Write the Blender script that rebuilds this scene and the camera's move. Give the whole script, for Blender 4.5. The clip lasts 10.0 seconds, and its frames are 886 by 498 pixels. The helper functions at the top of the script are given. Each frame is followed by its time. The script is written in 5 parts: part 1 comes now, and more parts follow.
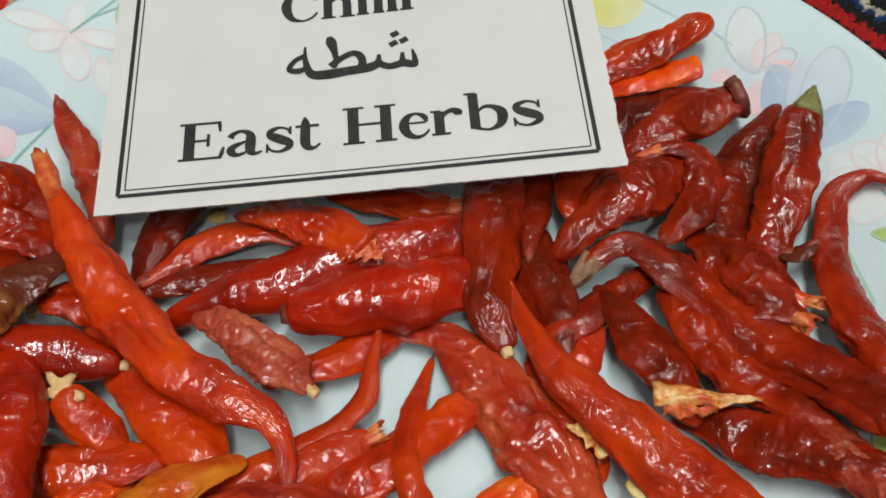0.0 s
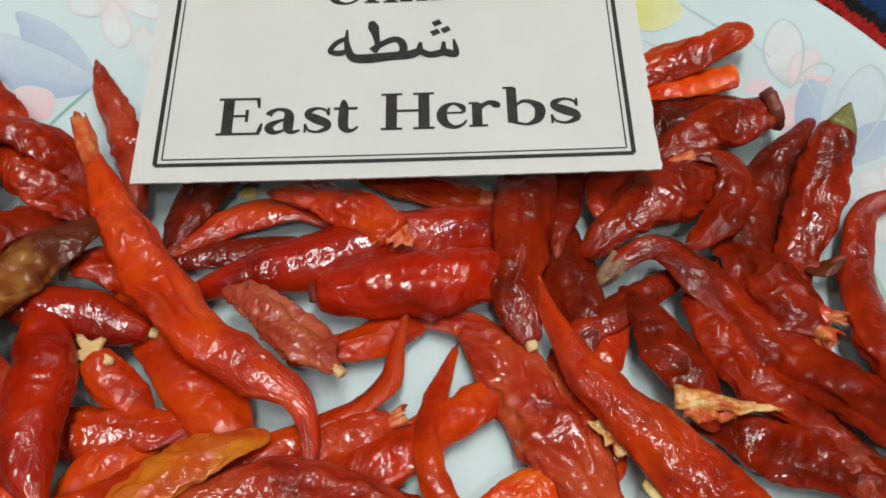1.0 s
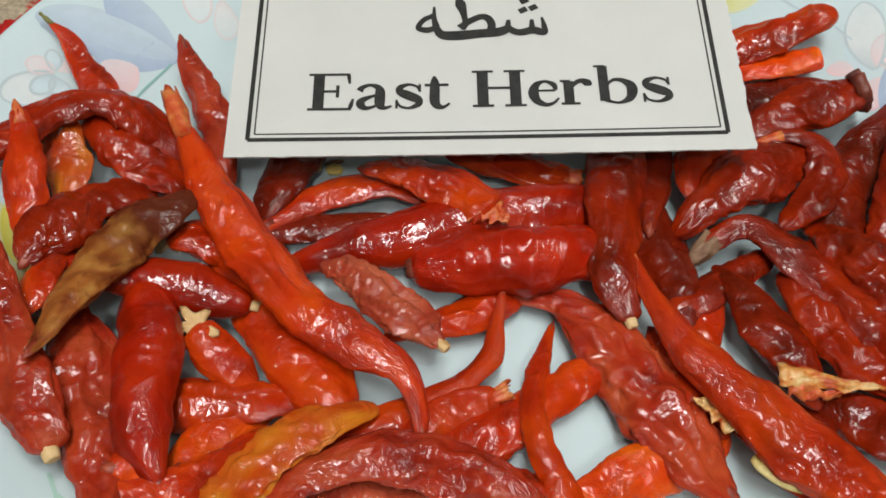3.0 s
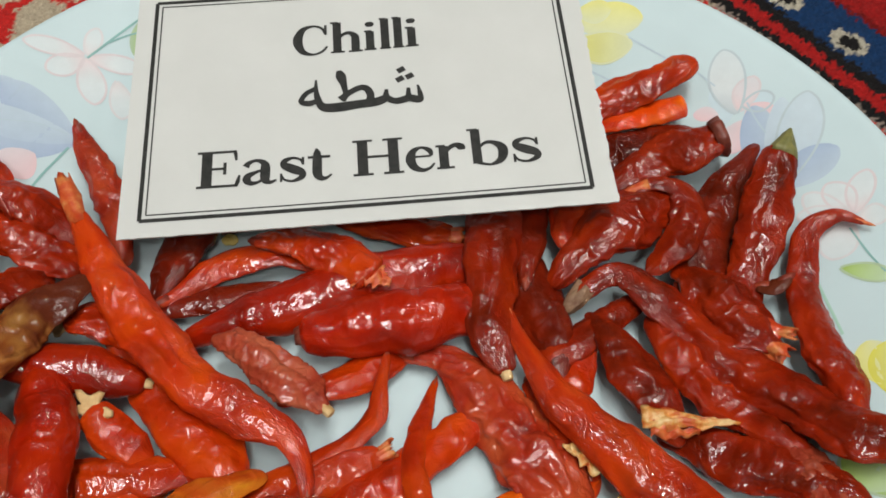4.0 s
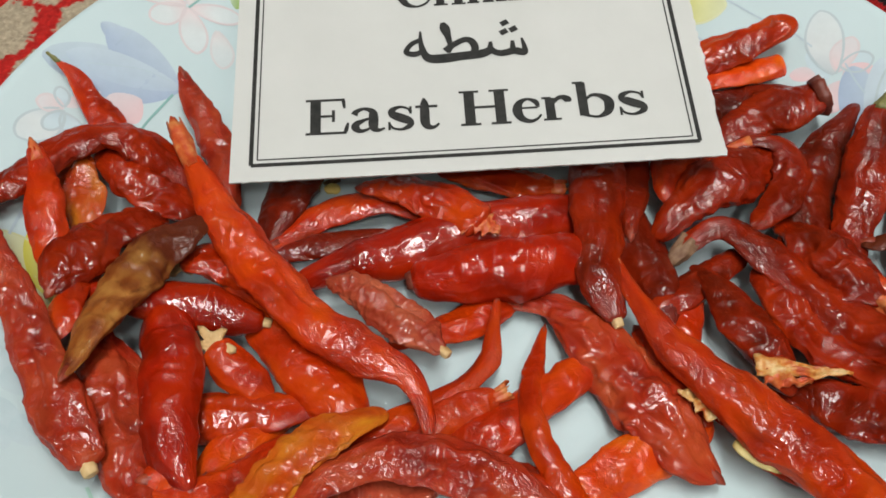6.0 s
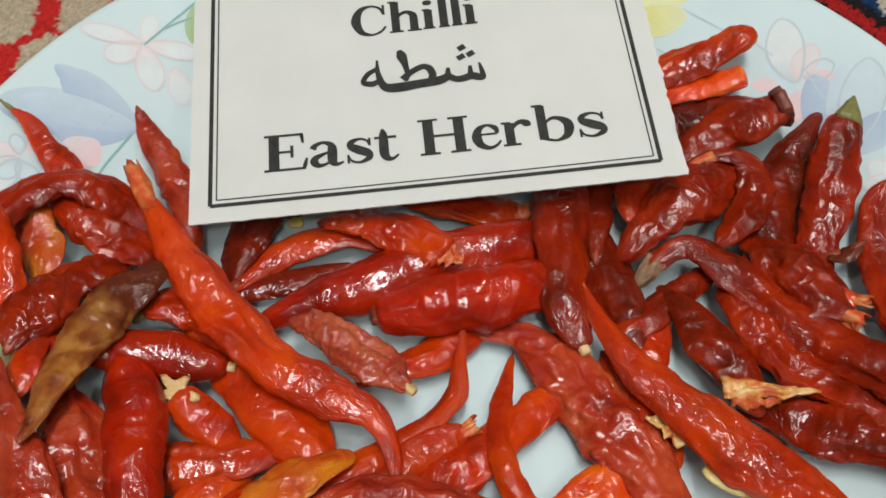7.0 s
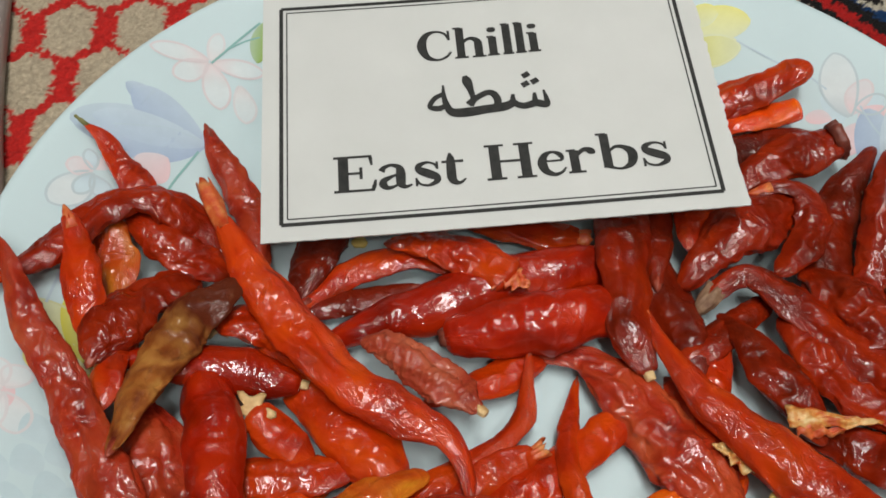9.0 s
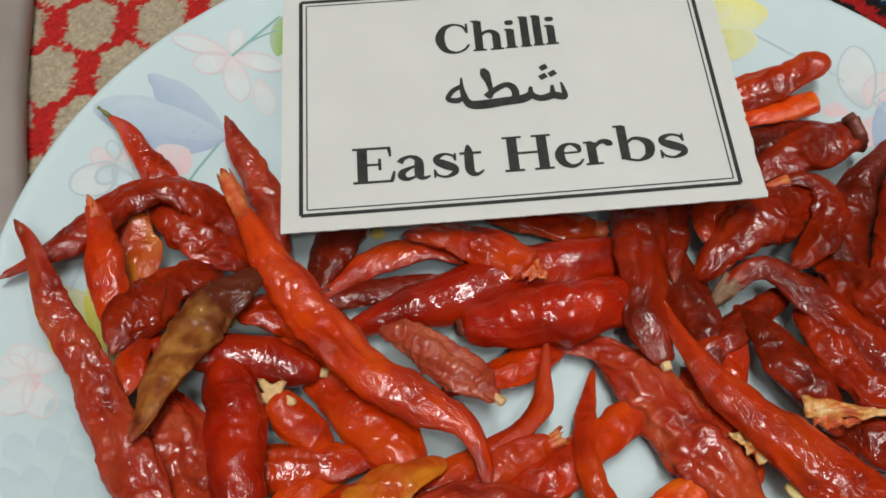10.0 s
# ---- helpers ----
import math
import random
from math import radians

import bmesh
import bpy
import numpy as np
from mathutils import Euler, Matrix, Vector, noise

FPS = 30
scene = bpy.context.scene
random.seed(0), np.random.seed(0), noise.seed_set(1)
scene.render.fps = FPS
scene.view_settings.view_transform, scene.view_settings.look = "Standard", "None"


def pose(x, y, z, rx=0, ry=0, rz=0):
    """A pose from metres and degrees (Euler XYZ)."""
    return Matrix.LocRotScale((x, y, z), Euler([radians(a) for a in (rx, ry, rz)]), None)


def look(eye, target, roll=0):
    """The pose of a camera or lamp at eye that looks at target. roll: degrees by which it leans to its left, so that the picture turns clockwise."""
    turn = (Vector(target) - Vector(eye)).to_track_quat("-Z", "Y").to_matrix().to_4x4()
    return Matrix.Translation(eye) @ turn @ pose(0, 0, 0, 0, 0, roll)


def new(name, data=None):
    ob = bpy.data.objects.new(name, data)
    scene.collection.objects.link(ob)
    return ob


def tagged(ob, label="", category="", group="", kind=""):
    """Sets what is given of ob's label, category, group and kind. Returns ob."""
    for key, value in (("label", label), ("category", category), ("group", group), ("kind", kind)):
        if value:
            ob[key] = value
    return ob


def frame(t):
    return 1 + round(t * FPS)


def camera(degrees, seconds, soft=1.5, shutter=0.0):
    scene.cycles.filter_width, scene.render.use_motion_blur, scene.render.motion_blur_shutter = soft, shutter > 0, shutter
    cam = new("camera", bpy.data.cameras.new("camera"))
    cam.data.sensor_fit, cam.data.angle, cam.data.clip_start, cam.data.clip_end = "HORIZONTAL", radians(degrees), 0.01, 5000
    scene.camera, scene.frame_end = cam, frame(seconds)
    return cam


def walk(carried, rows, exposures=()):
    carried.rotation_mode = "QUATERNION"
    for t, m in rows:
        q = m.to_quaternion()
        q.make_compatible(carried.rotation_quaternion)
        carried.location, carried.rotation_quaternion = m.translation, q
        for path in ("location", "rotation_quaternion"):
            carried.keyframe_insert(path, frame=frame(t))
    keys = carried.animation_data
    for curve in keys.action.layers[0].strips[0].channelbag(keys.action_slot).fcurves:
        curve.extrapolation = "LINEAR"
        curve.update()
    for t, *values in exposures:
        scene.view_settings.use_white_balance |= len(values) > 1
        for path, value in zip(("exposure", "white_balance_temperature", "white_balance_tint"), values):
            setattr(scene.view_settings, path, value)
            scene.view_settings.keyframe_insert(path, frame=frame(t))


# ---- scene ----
cam = camera(51.3, 10.0, soft=1.7)
PATH = [
    (0, (0.01232, 0.00678, 0.15436), (0.00989, 0.13438, 0.00038), -0.754),
    (0.5, (0.02015, 0.01069, 0.14977), (0.00685, 0.13800, -0.00390), 0.057),
    (1, (0.00622, 0.00545, 0.15557), (0.00400, 0.13133, 0.00018), 3.224),
    (1.5, (0.00129, -0.00585, 0.16264), (-0.00183, 0.12327, 0.00994), 1.885),
    (2, (-0.00541, -0.00448, 0.15677), (-0.00638, 0.12541, 0.00470), 3.648),
    (2.2, (-0.00884, 0.00271, 0.15410), (-0.00918, 0.12899, -0.00099), 4.191),
    (3.3, (-0.01320, 0.00086, 0.15273), (-0.01459, 0.12536, -0.00379), 4.109),
    (3.5, (-0.01272, -0.00275, 0.15564), (-0.01362, 0.12226, -0.00047), 4.181),
    (4, (0.00400, 0.00406, 0.16875), (0.00931, 0.13065, 0.01400), 2.965),
    (4.5, (0.00202, -0.00055, 0.16902), (0.00584, 0.12868, 0.01643), 2.369),
    (5, (-0.00145, -0.00453, 0.16765), (0.00122, 0.12433, 0.01472), 2.446),
    (5.5, (-0.01011, -0.00325, 0.16456), (-0.00790, 0.12244, 0.00901), 2.937),
    (5.7, (-0.01574, -0.00389, 0.16371), (-0.01219, 0.12106, 0.00759), 3.642),
    (6.8, (-0.01716, 0.00132, 0.16831), (-0.01484, 0.12451, 0.01077), 1.119),
    (7, (-0.00995, 0.00369, 0.16871), (-0.00586, 0.12674, 0.01110), 1.084),
    (7.5, (-0.00084, 0.01220, 0.17323), (0.00354, 0.13416, 0.01478), 0.477),
    (8, (-0.00054, 0.01419, 0.17493), (0.00032, 0.13985, 0.01934), -0.255),
    (8.5, (-0.01391, 0.00988, 0.17056), (-0.01280, 0.13497, 0.01451), 0.562),
    (9, (-0.02544, 0.00349, 0.17288), (-0.02041, 0.12849, 0.01684), 2.775),
    (9.5, (-0.03243, 0.00180, 0.17223), (-0.02627, 0.12767, 0.01693), 3.913),
    (10, (-0.02633, 0.00130, 0.17335), (-0.02431, 0.12579, 0.01684), 1.874),
]
walk(cam, [(t, look(eye, target, roll)) for t, eye, target, roll in PATH], exposures=[(0, -0.04), (7.4, -0.02), (8.5, -0.08), (9.3, -0.15), (10, -0.17)])

# ---- light: a long lamp panel under the ceiling of a closed room, and four bulbs further off; all unseen, three bulbs added as fill ----
scene.view_settings.exposure = 0.0
world = bpy.data.worlds.new("room_air")
world.use_nodes = True
world.node_tree.nodes["Background"].inputs[1].default_value = 0.0
scene.world = world
# Long lamp inferred from stretched highlights; its width is set to broaden them.
PANEL_AT, PANEL_LENGTH, PANEL_TURN = Vector((0.03, -0.22, 2.32)), 1.50, math.atan2(1.5, 0.25)
panel = new("panel_light", bpy.data.lights.new("panel_light", "AREA"))
panel.data.shape, panel.data.size, panel.data.size_y = "RECTANGLE", PANEL_LENGTH, 0.34
panel.data.energy, panel.data.color = 44.0, (1.0, 0.985, 0.945)
panel.location, panel.rotation_euler = PANEL_AT, (0, 0, PANEL_TURN)
# First bulb follows the card's glare; the side and south ones are added fill.
UNSEEN_BULBS = [(Vector((0.37, 1.36, 2.32)), 11.0, 0.04), (Vector((1.30, -0.10, 2.32)), 12.0, 0.05), (Vector((-1.30, -0.10, 2.32)), 12.0, 0.05), (Vector((0.22, -1.55, 2.32)), 52.0, 0.12)]
for at, watts, size in UNSEEN_BULBS:
    bulb = new("unseen_bulb_light", bpy.data.lights.new("unseen_bulb_light", "POINT"))
    bulb.data.energy, bulb.data.shadow_soft_size, bulb.data.color = watts, size, (1.0, 0.985, 0.945)
    bulb.location = at


# ---- materials ----
def material(name, rough=0.5, metal=0.0):
    m = bpy.data.materials.new(name)
    m.use_nodes = True
    b = m.node_tree.nodes["Principled BSDF"]
    b.inputs["Roughness"].default_value, b.inputs["Metallic"].default_value = rough, metal
    return m, m.node_tree, b


def node(tree, kind, **values):
    n = tree.nodes.new(kind)
    for key, value in values.items():
        n.inputs[key].default_value = value
    return n


def ramp(tree, source, stops):
    r = tree.nodes.new("ShaderNodeValToRGB")
    while len(r.color_ramp.elements) < len(stops):
        r.color_ramp.elements.new(0.5)
    for e, (at, col) in zip(r.color_ramp.elements, stops):
        e.position, e.color = at, (*col, 1)
    tree.links.new(source, r.inputs[0])
    return r


def noise_tex(tree, vector, scale, detail=4, rough=0.55):
    n = node(tree, "ShaderNodeTexNoise", Scale=scale, Detail=detail, Roughness=rough)
    tree.links.new(vector, n.inputs["Vector"])
    return n


def bump(tree, b, height, strength, distance):
    n = node(tree, "ShaderNodeBump", Strength=strength, Distance=distance)
    tree.links.new(height, n.inputs["Height"])
    tree.links.new(n.outputs[0], b.inputs["Normal"])
    return n


def mottled(name, stops, scale, rough=0.5, fine=0.0, bump_scale=400.0, bump_depth=0.0005, metal=0.0, gloss=0.5):
    """A plain surface with stains and grain in it."""
    m, t, b = material(name, rough, metal)
    b.inputs["Specular IOR Level"].default_value = gloss
    co = t.nodes.new("ShaderNodeTexCoord").outputs["Object"]
    r = ramp(t, noise_tex(t, co, scale, 6).outputs[0], stops)
    t.links.new(r.outputs[0], b.inputs["Base Color"])
    if fine:
        bump(t, b, noise_tex(t, co, bump_scale, 5).outputs[0], fine, bump_depth)
    return m


def skin(name, dark, main, light, rough, coat, spots=0.25, streak=0.55, crumple=0.0012, patch=(85, 135, 1), grade=None):
    """Dried chilli skin: soft patches along the pod, ridges rubbed paler, dusty scratches, specks, fine crinkles, a waxy gloss."""
    m, t, b = material(name, rough)

    def math_node(op, one, two=None, three=None):
        n = t.nodes.new("ShaderNodeMath")
        n.operation = op
        for slot, value in zip(n.inputs, (one, two, three)):
            if isinstance(value, (int, float)):
                slot.default_value = value
            elif value is not None:
                t.links.new(value, slot)
        return n.outputs[0]

    def mixed(factor, first, second):
        n = t.nodes.new("ShaderNodeMix")
        n.data_type = "RGBA"
        t.links.new(factor, n.inputs[0])
        for slot, value in ((n.inputs[6], first), (n.inputs[7], second)):
            if isinstance(value, tuple):
                slot.default_value = (*value, 1)
            else:
                t.links.new(value, slot)
        return n.outputs[2]

    def mapped(scale):
        n = t.nodes.new("ShaderNodeMapping")
        n.inputs["Scale"].default_value = scale
        t.links.new(shift.outputs[0], n.inputs[0])
        return n.outputs[0]

    uv = t.nodes.new("ShaderNodeTexCoord")
    info = t.nodes.new("ShaderNodeObjectInfo")
    shift = t.nodes.new("ShaderNodeVectorMath")
    shift.operation = "MULTIPLY_ADD"
    shift.inputs[1].default_value = (1, 1, 1)
    t.links.new(uv.outputs["UV"], shift.inputs[0])
    t.links.new(info.outputs["Random"], shift.inputs[2])
    big = noise_tex(t, mapped(patch), 1.0, 2, 0.45)
    colour = ramp(t, big.outputs[0], [(0.30, dark), (0.5, main), (0.72, light)]).outputs[0]
    # thin places, where the skin shows lighter and more orange
    thin = noise_tex(t, mapped((45, 60, 1)), 1.7, 2, 0.5)
    colour = mixed(ramp(t, thin.outputs[0], [(0.52, (0, 0, 0)), (0.74, (0.55, 0.55, 0.55))]).outputs[0], colour, light)
    # ridges rubbed paler
    worn = t.nodes.new("ShaderNodeAttribute")
    worn.attribute_name = "worn"
    grit = noise_tex(t, mapped((420, 800, 1)), 1.0, 5, 0.7)
    rub = math_node("MULTIPLY", worn.outputs["Fac"], grit.outputs[0])
    pale = (min(1, main[0] * 1.05 + 0.03), main[1] * 1.4 + 0.012, main[2] * 1.3 + 0.006)
    colour = mixed(ramp(t, rub, [(0.20, (0, 0, 0)), (0.46, (streak * 0.75,) * 3)]).outputs[0], colour, pale)
    # dusty scratches along the pod
    scuff = noise_tex(t, mapped((170, 900, 1)), 1.0, 5, 0.7)
    colour = mixed(ramp(t, scuff.outputs[0], [(0.60, (0, 0, 0)), (0.74, (streak * 0.8,) * 3)]).outputs[0], colour, pale)
    # dark stains and specks
    speck = noise_tex(t, mapped((260, 420, 1)), 1.0, 4, 0.6)
    colour = mixed(ramp(t, speck.outputs[0], [(0.27, (spots,) * 3), (0.40, (0, 0, 0))]).outputs[0], colour, (dark[0] * 0.45, dark[1] * 0.6, dark[2] * 0.6))
    if grade:
        apart = t.nodes.new("ShaderNodeSeparateXYZ")
        t.links.new(uv.outputs["UV"], apart.inputs[0])
        part_way = node(t, "ShaderNodeMapRange")
        part_way.inputs[1].default_value, part_way.inputs[2].default_value = grade
        t.links.new(math_node("MULTIPLY_ADD", big.outputs[0], 0.030, apart.outputs[0]), part_way.inputs[0])
        colour = mixed(part_way.outputs[0], (0.100, 0.018, 0.006), colour)
    hsv = t.nodes.new("ShaderNodeHueSaturation")
    vary = node(t, "ShaderNodeMapRange")
    vary.inputs[3].default_value, vary.inputs[4].default_value = 0.84, 1.16
    t.links.new(info.outputs["Random"], vary.inputs[0])
    t.links.new(vary.outputs[0], hsv.inputs["Value"])
    t.links.new(colour, hsv.inputs["Color"])
    t.links.new(hsv.outputs[0], b.inputs["Base Color"])
    b.inputs["Roughness"].default_value = rough + 0.12
    b.inputs["Specular IOR Level"].default_value = 0.04
    # waxy in places, dry and dull in others
    waxy = node(t, "ShaderNodeMapRange")
    waxy.inputs[1].default_value, waxy.inputs[2].default_value = 0.36, 0.60
    waxy.inputs[3].default_value, waxy.inputs[4].default_value = 0.22 * coat, min(1.0, 1.25 * coat)
    t.links.new(noise_tex(t, mapped((95, 150, 1)), 1.0, 3, 0.55).outputs[0], waxy.inputs[0])
    t.links.new(waxy.outputs[0], b.inputs["Coat Weight"])
    b.inputs["Coat IOR"].default_value = 1.6
    wax = node(t, "ShaderNodeMapRange")
    wax.inputs[1].default_value, wax.inputs[2].default_value = 0.3, 0.7
    wax.inputs[3].default_value, wax.inputs[4].default_value = 0.06, 0.06 + 0.06 * streak
    t.links.new(grit.outputs[0], wax.inputs[0])
    t.links.new(wax.outputs[0], b.inputs["Coat Roughness"])
    # fine crinkles like stiff film: sharp ridges between soft hollows
    fine = mapped((250, 310, 1))
    wander = noise_tex(t, fine, 0.8, 2, 0.5)
    warp = t.nodes.new("ShaderNodeVectorMath")
    warp.operation = "MULTIPLY_ADD"
    warp.inputs[1].default_value = (1.6, 1.6, 0)
    t.links.new(wander.outputs["Color"], warp.inputs[0])
    t.links.new(fine, warp.inputs[2])
    sheet = noise_tex(t, warp.outputs[0], 1.0, 3, 0.5)
    ridge = math_node("ABSOLUTE", math_node("SUBTRACT", sheet.outputs[0], 0.5))
    tight = noise_tex(t, warp.outputs[0], 2.7, 2, 0.5)
    ridge2 = math_node("ABSOLUTE", math_node("SUBTRACT", tight.outputs[0], 0.5))
    where = ramp(t, thin.outputs[0], [(0.40, (0.45, 0.45, 0.45)), (0.60, (0.04, 0.04, 0.04))])
    height = math_node("MULTIPLY_ADD", math_node("MULTIPLY", ridge2, where.outputs[0]), -1.0, math_node("MULTIPLY", ridge, -1.0))
    film = bump(t, b, height, 0.8, crumple)
    t.links.new(film.outputs[0], b.inputs["Coat Normal"])
    bump(t, b, height, 0.35, crumple)
    return m


SKIN = {
    "red": skin("red_chilli_skin", (0.187, 0.0090, 0.0004), (0.365, 0.0177, 0.0007), (0.492, 0.0463, 0.0012), 0.38, 0.75, 0.3, 0.42),
    "bright": skin("bright_red_chilli_skin", (0.215, 0.0100, 0.0006), (0.388, 0.0218, 0.0009), (0.497, 0.0526, 0.0017), 0.38, 0.75, 0.3, 0.42),
    "dark": skin("dark_red_chilli_skin", (0.094, 0.0058, 0.0003), (0.196, 0.0088, 0.0004), (0.297, 0.0197, 0.0008), 0.38, 0.65, 0.3, 0.3),
    "deep": skin("deep_red_chilli_skin", (0.056, 0.0047, 0.0004), (0.112, 0.0059, 0.0005), (0.195, 0.0119, 0.0010), 0.40, 0.6, 0.3, 0.3),
    "glossy": skin("glossy_red_chilli_skin", (0.168, 0.0053, 0.0003), (0.282, 0.0082, 0.0004), (0.369, 0.0186, 0.0008), 0.32, 1.0, 0.2, 0.2, 0.0008),
    "dull": skin("dusty_red_chilli_skin", (0.170, 0.0140, 0.0060), (0.300, 0.0350, 0.0150), (0.420, 0.1050, 0.0500), 0.50, 0.45, 0.6, 1.0),
    "pink": skin("rosy_chilli_skin", (0.180, 0.0096, 0.0028), (0.325, 0.0204, 0.0053), (0.414, 0.0648, 0.0182), 0.38, 0.7, 0.3, 0.85),
    "orange": skin("orange_chilli_skin", (0.399, 0.0194, 0.0008), (0.548, 0.0430, 0.0013), (0.642, 0.1175, 0.0027), 0.38, 0.75),
    "husk": skin("orange_husk_skin", (0.330, 0.0207, 0.0020), (0.450, 0.0598, 0.0040), (0.550, 0.1955, 0.0120), 0.38, 0.8, 0.5, 0.6),
    "brown": skin("brown_blotched_chilli_skin", (0.100, 0.0100, 0.0040), (0.270, 0.0750, 0.0130), (0.420, 0.2000, 0.0450), 0.42, 0.5, 0.7, 0.5, 0.0012, (200, 240, 1), (0.030, 0.050)),
}
TIPM = mottled("dry_tip_skin", [(0.3, (0.13, 0.010, 0.005)), (0.7, (0.30, 0.045, 0.014))], 320, 0.45, 0.5, 700)
PALE = mottled("dried_stalk", [(0.3, (0.45, 0.26, 0.09)), (0.7, (0.72, 0.54, 0.28))], 300, 0.6, 0.5, 900)
TAN = mottled("torn_husk", [(0.3, (0.42, 0.030, 0.007)), (0.5, (0.50, 0.090, 0.018)), (0.72, (0.58, 0.25, 0.08))], 420, 0.45, 0.5, 700)
GOLD = mottled("golden_torn_skin", [(0.35, (0.42, 0.06, 0.008)), (0.5, (0.54, 0.22, 0.045)), (0.68, (0.64, 0.46, 0.20))], 420, 0.35, 0.6, 700, 0.0008)
STRAW = mottled("straw_skin", [(0.3, (0.40, 0.28, 0.06)), (0.7, (0.62, 0.52, 0.22))], 300, 0.5, 0.6, 700, 0.0008)
GREEN = mottled("green_calyx_skin", [(0.3, (0.10, 0.11, 0.03)), (0.7, (0.22, 0.20, 0.06))], 300, 0.5, 0.5, 700)
GREY = mottled("grey_calyx_skin", [(0.3, (0.12, 0.045, 0.022)), (0.7, (0.30, 0.19, 0.11))], 350, 0.6, 0.6, 700)
CAPB = mottled("brown_cap_skin", [(0.3, (0.10, 0.016, 0.010)), (0.7, (0.22, 0.050, 0.026))], 300, 0.45, 0.5, 700)
SEED = mottled("yellow_seed_skin", [(0.3, (0.66, 0.46, 0.10)), (0.7, (0.80, 0.66, 0.22))], 400, 0.45, 0.3, 900)
GLAZE = mottled("white_glazed_plate", [(0.3, (0.475, 0.590, 0.610)), (0.7, (0.50, 0.615, 0.635))], 25, 0.38, gloss=0.22)
PAPER = mottled("ivory_card_stock", [(0.3, (0.52, 0.535, 0.515)), (0.7, (0.55, 0.565, 0.545))], 60, 0.30, 0.06, 900, 0.0002, gloss=0.10)
INK = mottled("black_ink", [(0.3, (0.016, 0.017, 0.016)), (0.7, (0.034, 0.034, 0.032))], 500, 0.5, gloss=0.15)
# Greys of the unseen walls and ceiling are chosen for the light they return.
BOUNCE_WALL = mottled("unseen_wall_plaster", [(0.3, (0.34, 0.33, 0.31)), (0.7, (0.39, 0.38, 0.36))], 2.5, 0.8, 0.2, 60, 0.002)
BOUNCE_CEIL = mottled("unseen_ceiling_paint", [(0.3, (0.50, 0.50, 0.49)), (0.7, (0.55, 0.55, 0.54))], 2.0, 0.8)
FLOOR = mottled("grey_floor_tile", [(0.3, (0.30, 0.28, 0.25)), (0.7, (0.38, 0.36, 0.33))], 3.0, 0.4)
CLOTH = mottled("taupe_satin", [(0.3, (0.23, 0.20, 0.185)), (0.7, (0.28, 0.245, 0.225))], 45, 0.42, 0.25, 1500, 0.0003)
CLOTH2 = mottled("pale_satin_thread", [(0.3, (0.36, 0.33, 0.31)), (0.7, (0.44, 0.41, 0.39))], 200, 0.40, 0.3, 1500, 0.0003)
LAMPM = mottled("lamp_holder_plastic", [(0.3, (0.7, 0.7, 0.68)), (0.7, (0.8, 0.8, 0.78))], 20, 0.4)


def tinted(name, rough, coat=0.0, fuzzy=False):
    """Printed or woven colour, carried by the mesh's own tint."""
    m, t, b = material(name, rough)
    at = t.nodes.new("ShaderNodeAttribute")
    at.attribute_name = "tint"
    co = t.nodes.new("ShaderNodeTexCoord").outputs["Object"]
    grain = noise_tex(t, co, 900 if fuzzy else 220, 5, 0.7)
    hsv = t.nodes.new("ShaderNodeHueSaturation")
    vary = node(t, "ShaderNodeMapRange")
    vary.inputs[1].default_value, vary.inputs[2].default_value = 0.25, 0.75
    vary.inputs[3].default_value, vary.inputs[4].default_value = (0.72, 1.26) if fuzzy else (0.95, 1.04)
    t.links.new(grain.outputs[0], vary.inputs[0])
    t.links.new(vary.outputs[0], hsv.inputs["Value"])
    t.links.new(at.outputs["Color"], hsv.inputs["Color"])
    t.links.new(hsv.outputs[0], b.inputs["Base Color"])
    if fuzzy:
        bump(t, b, grain.outputs[0], 0.9, 0.0012)
    b.inputs["Coat Weight"].default_value = coat
    b.inputs["Specular IOR Level"].default_value = 0.2
    return m


PRINT = tinted("plate_print", 0.38)
WOOL = tinted("rug_wool", 0.95, fuzzy=True)


# ---- mesh helpers ----
def mesh_ob(name, verts, faces, mat, parent=None, smooth=True, label=""):
    me = bpy.data.meshes.new(name)
    me.from_pydata([tuple(v) for v in verts], [], faces)
    me.materials.append(mat)
    if smooth:
        me.polygons.foreach_set("use_smooth", [True] * len(me.polygons))
    me.update()
    ob = new(name, me)
    ob.parent = parent
    if label:
        tagged(ob, label)
    return ob


def set_tint(ob, cols):
    at = ob.data.attributes.new("tint", "FLOAT_COLOR", "POINT")
    at.data.foreach_set("color", np.asarray(cols, dtype=np.float32).ravel())


def slab(name, lo, hi, mat, parent=None, label="", bevel=0.0):
    bm = bmesh.new()
    bmesh.ops.create_cube(bm, size=1.0)
    for v in bm.verts:
        v.co = Vector([lo[i] + (v.co[i] + 0.5) * (hi[i] - lo[i]) for i in range(3)])
    if bevel:
        bmesh.ops.bevel(bm, geom=bm.edges[:], offset=bevel, segments=3, affect="EDGES", profile=0.6)
    me = bpy.data.meshes.new(name)
    bm.to_mesh(me)
    bm.free()
    me.materials.append(mat)
    ob = new(name, me)
    ob.parent = parent
    if label:
        tagged(ob, label)
    return ob


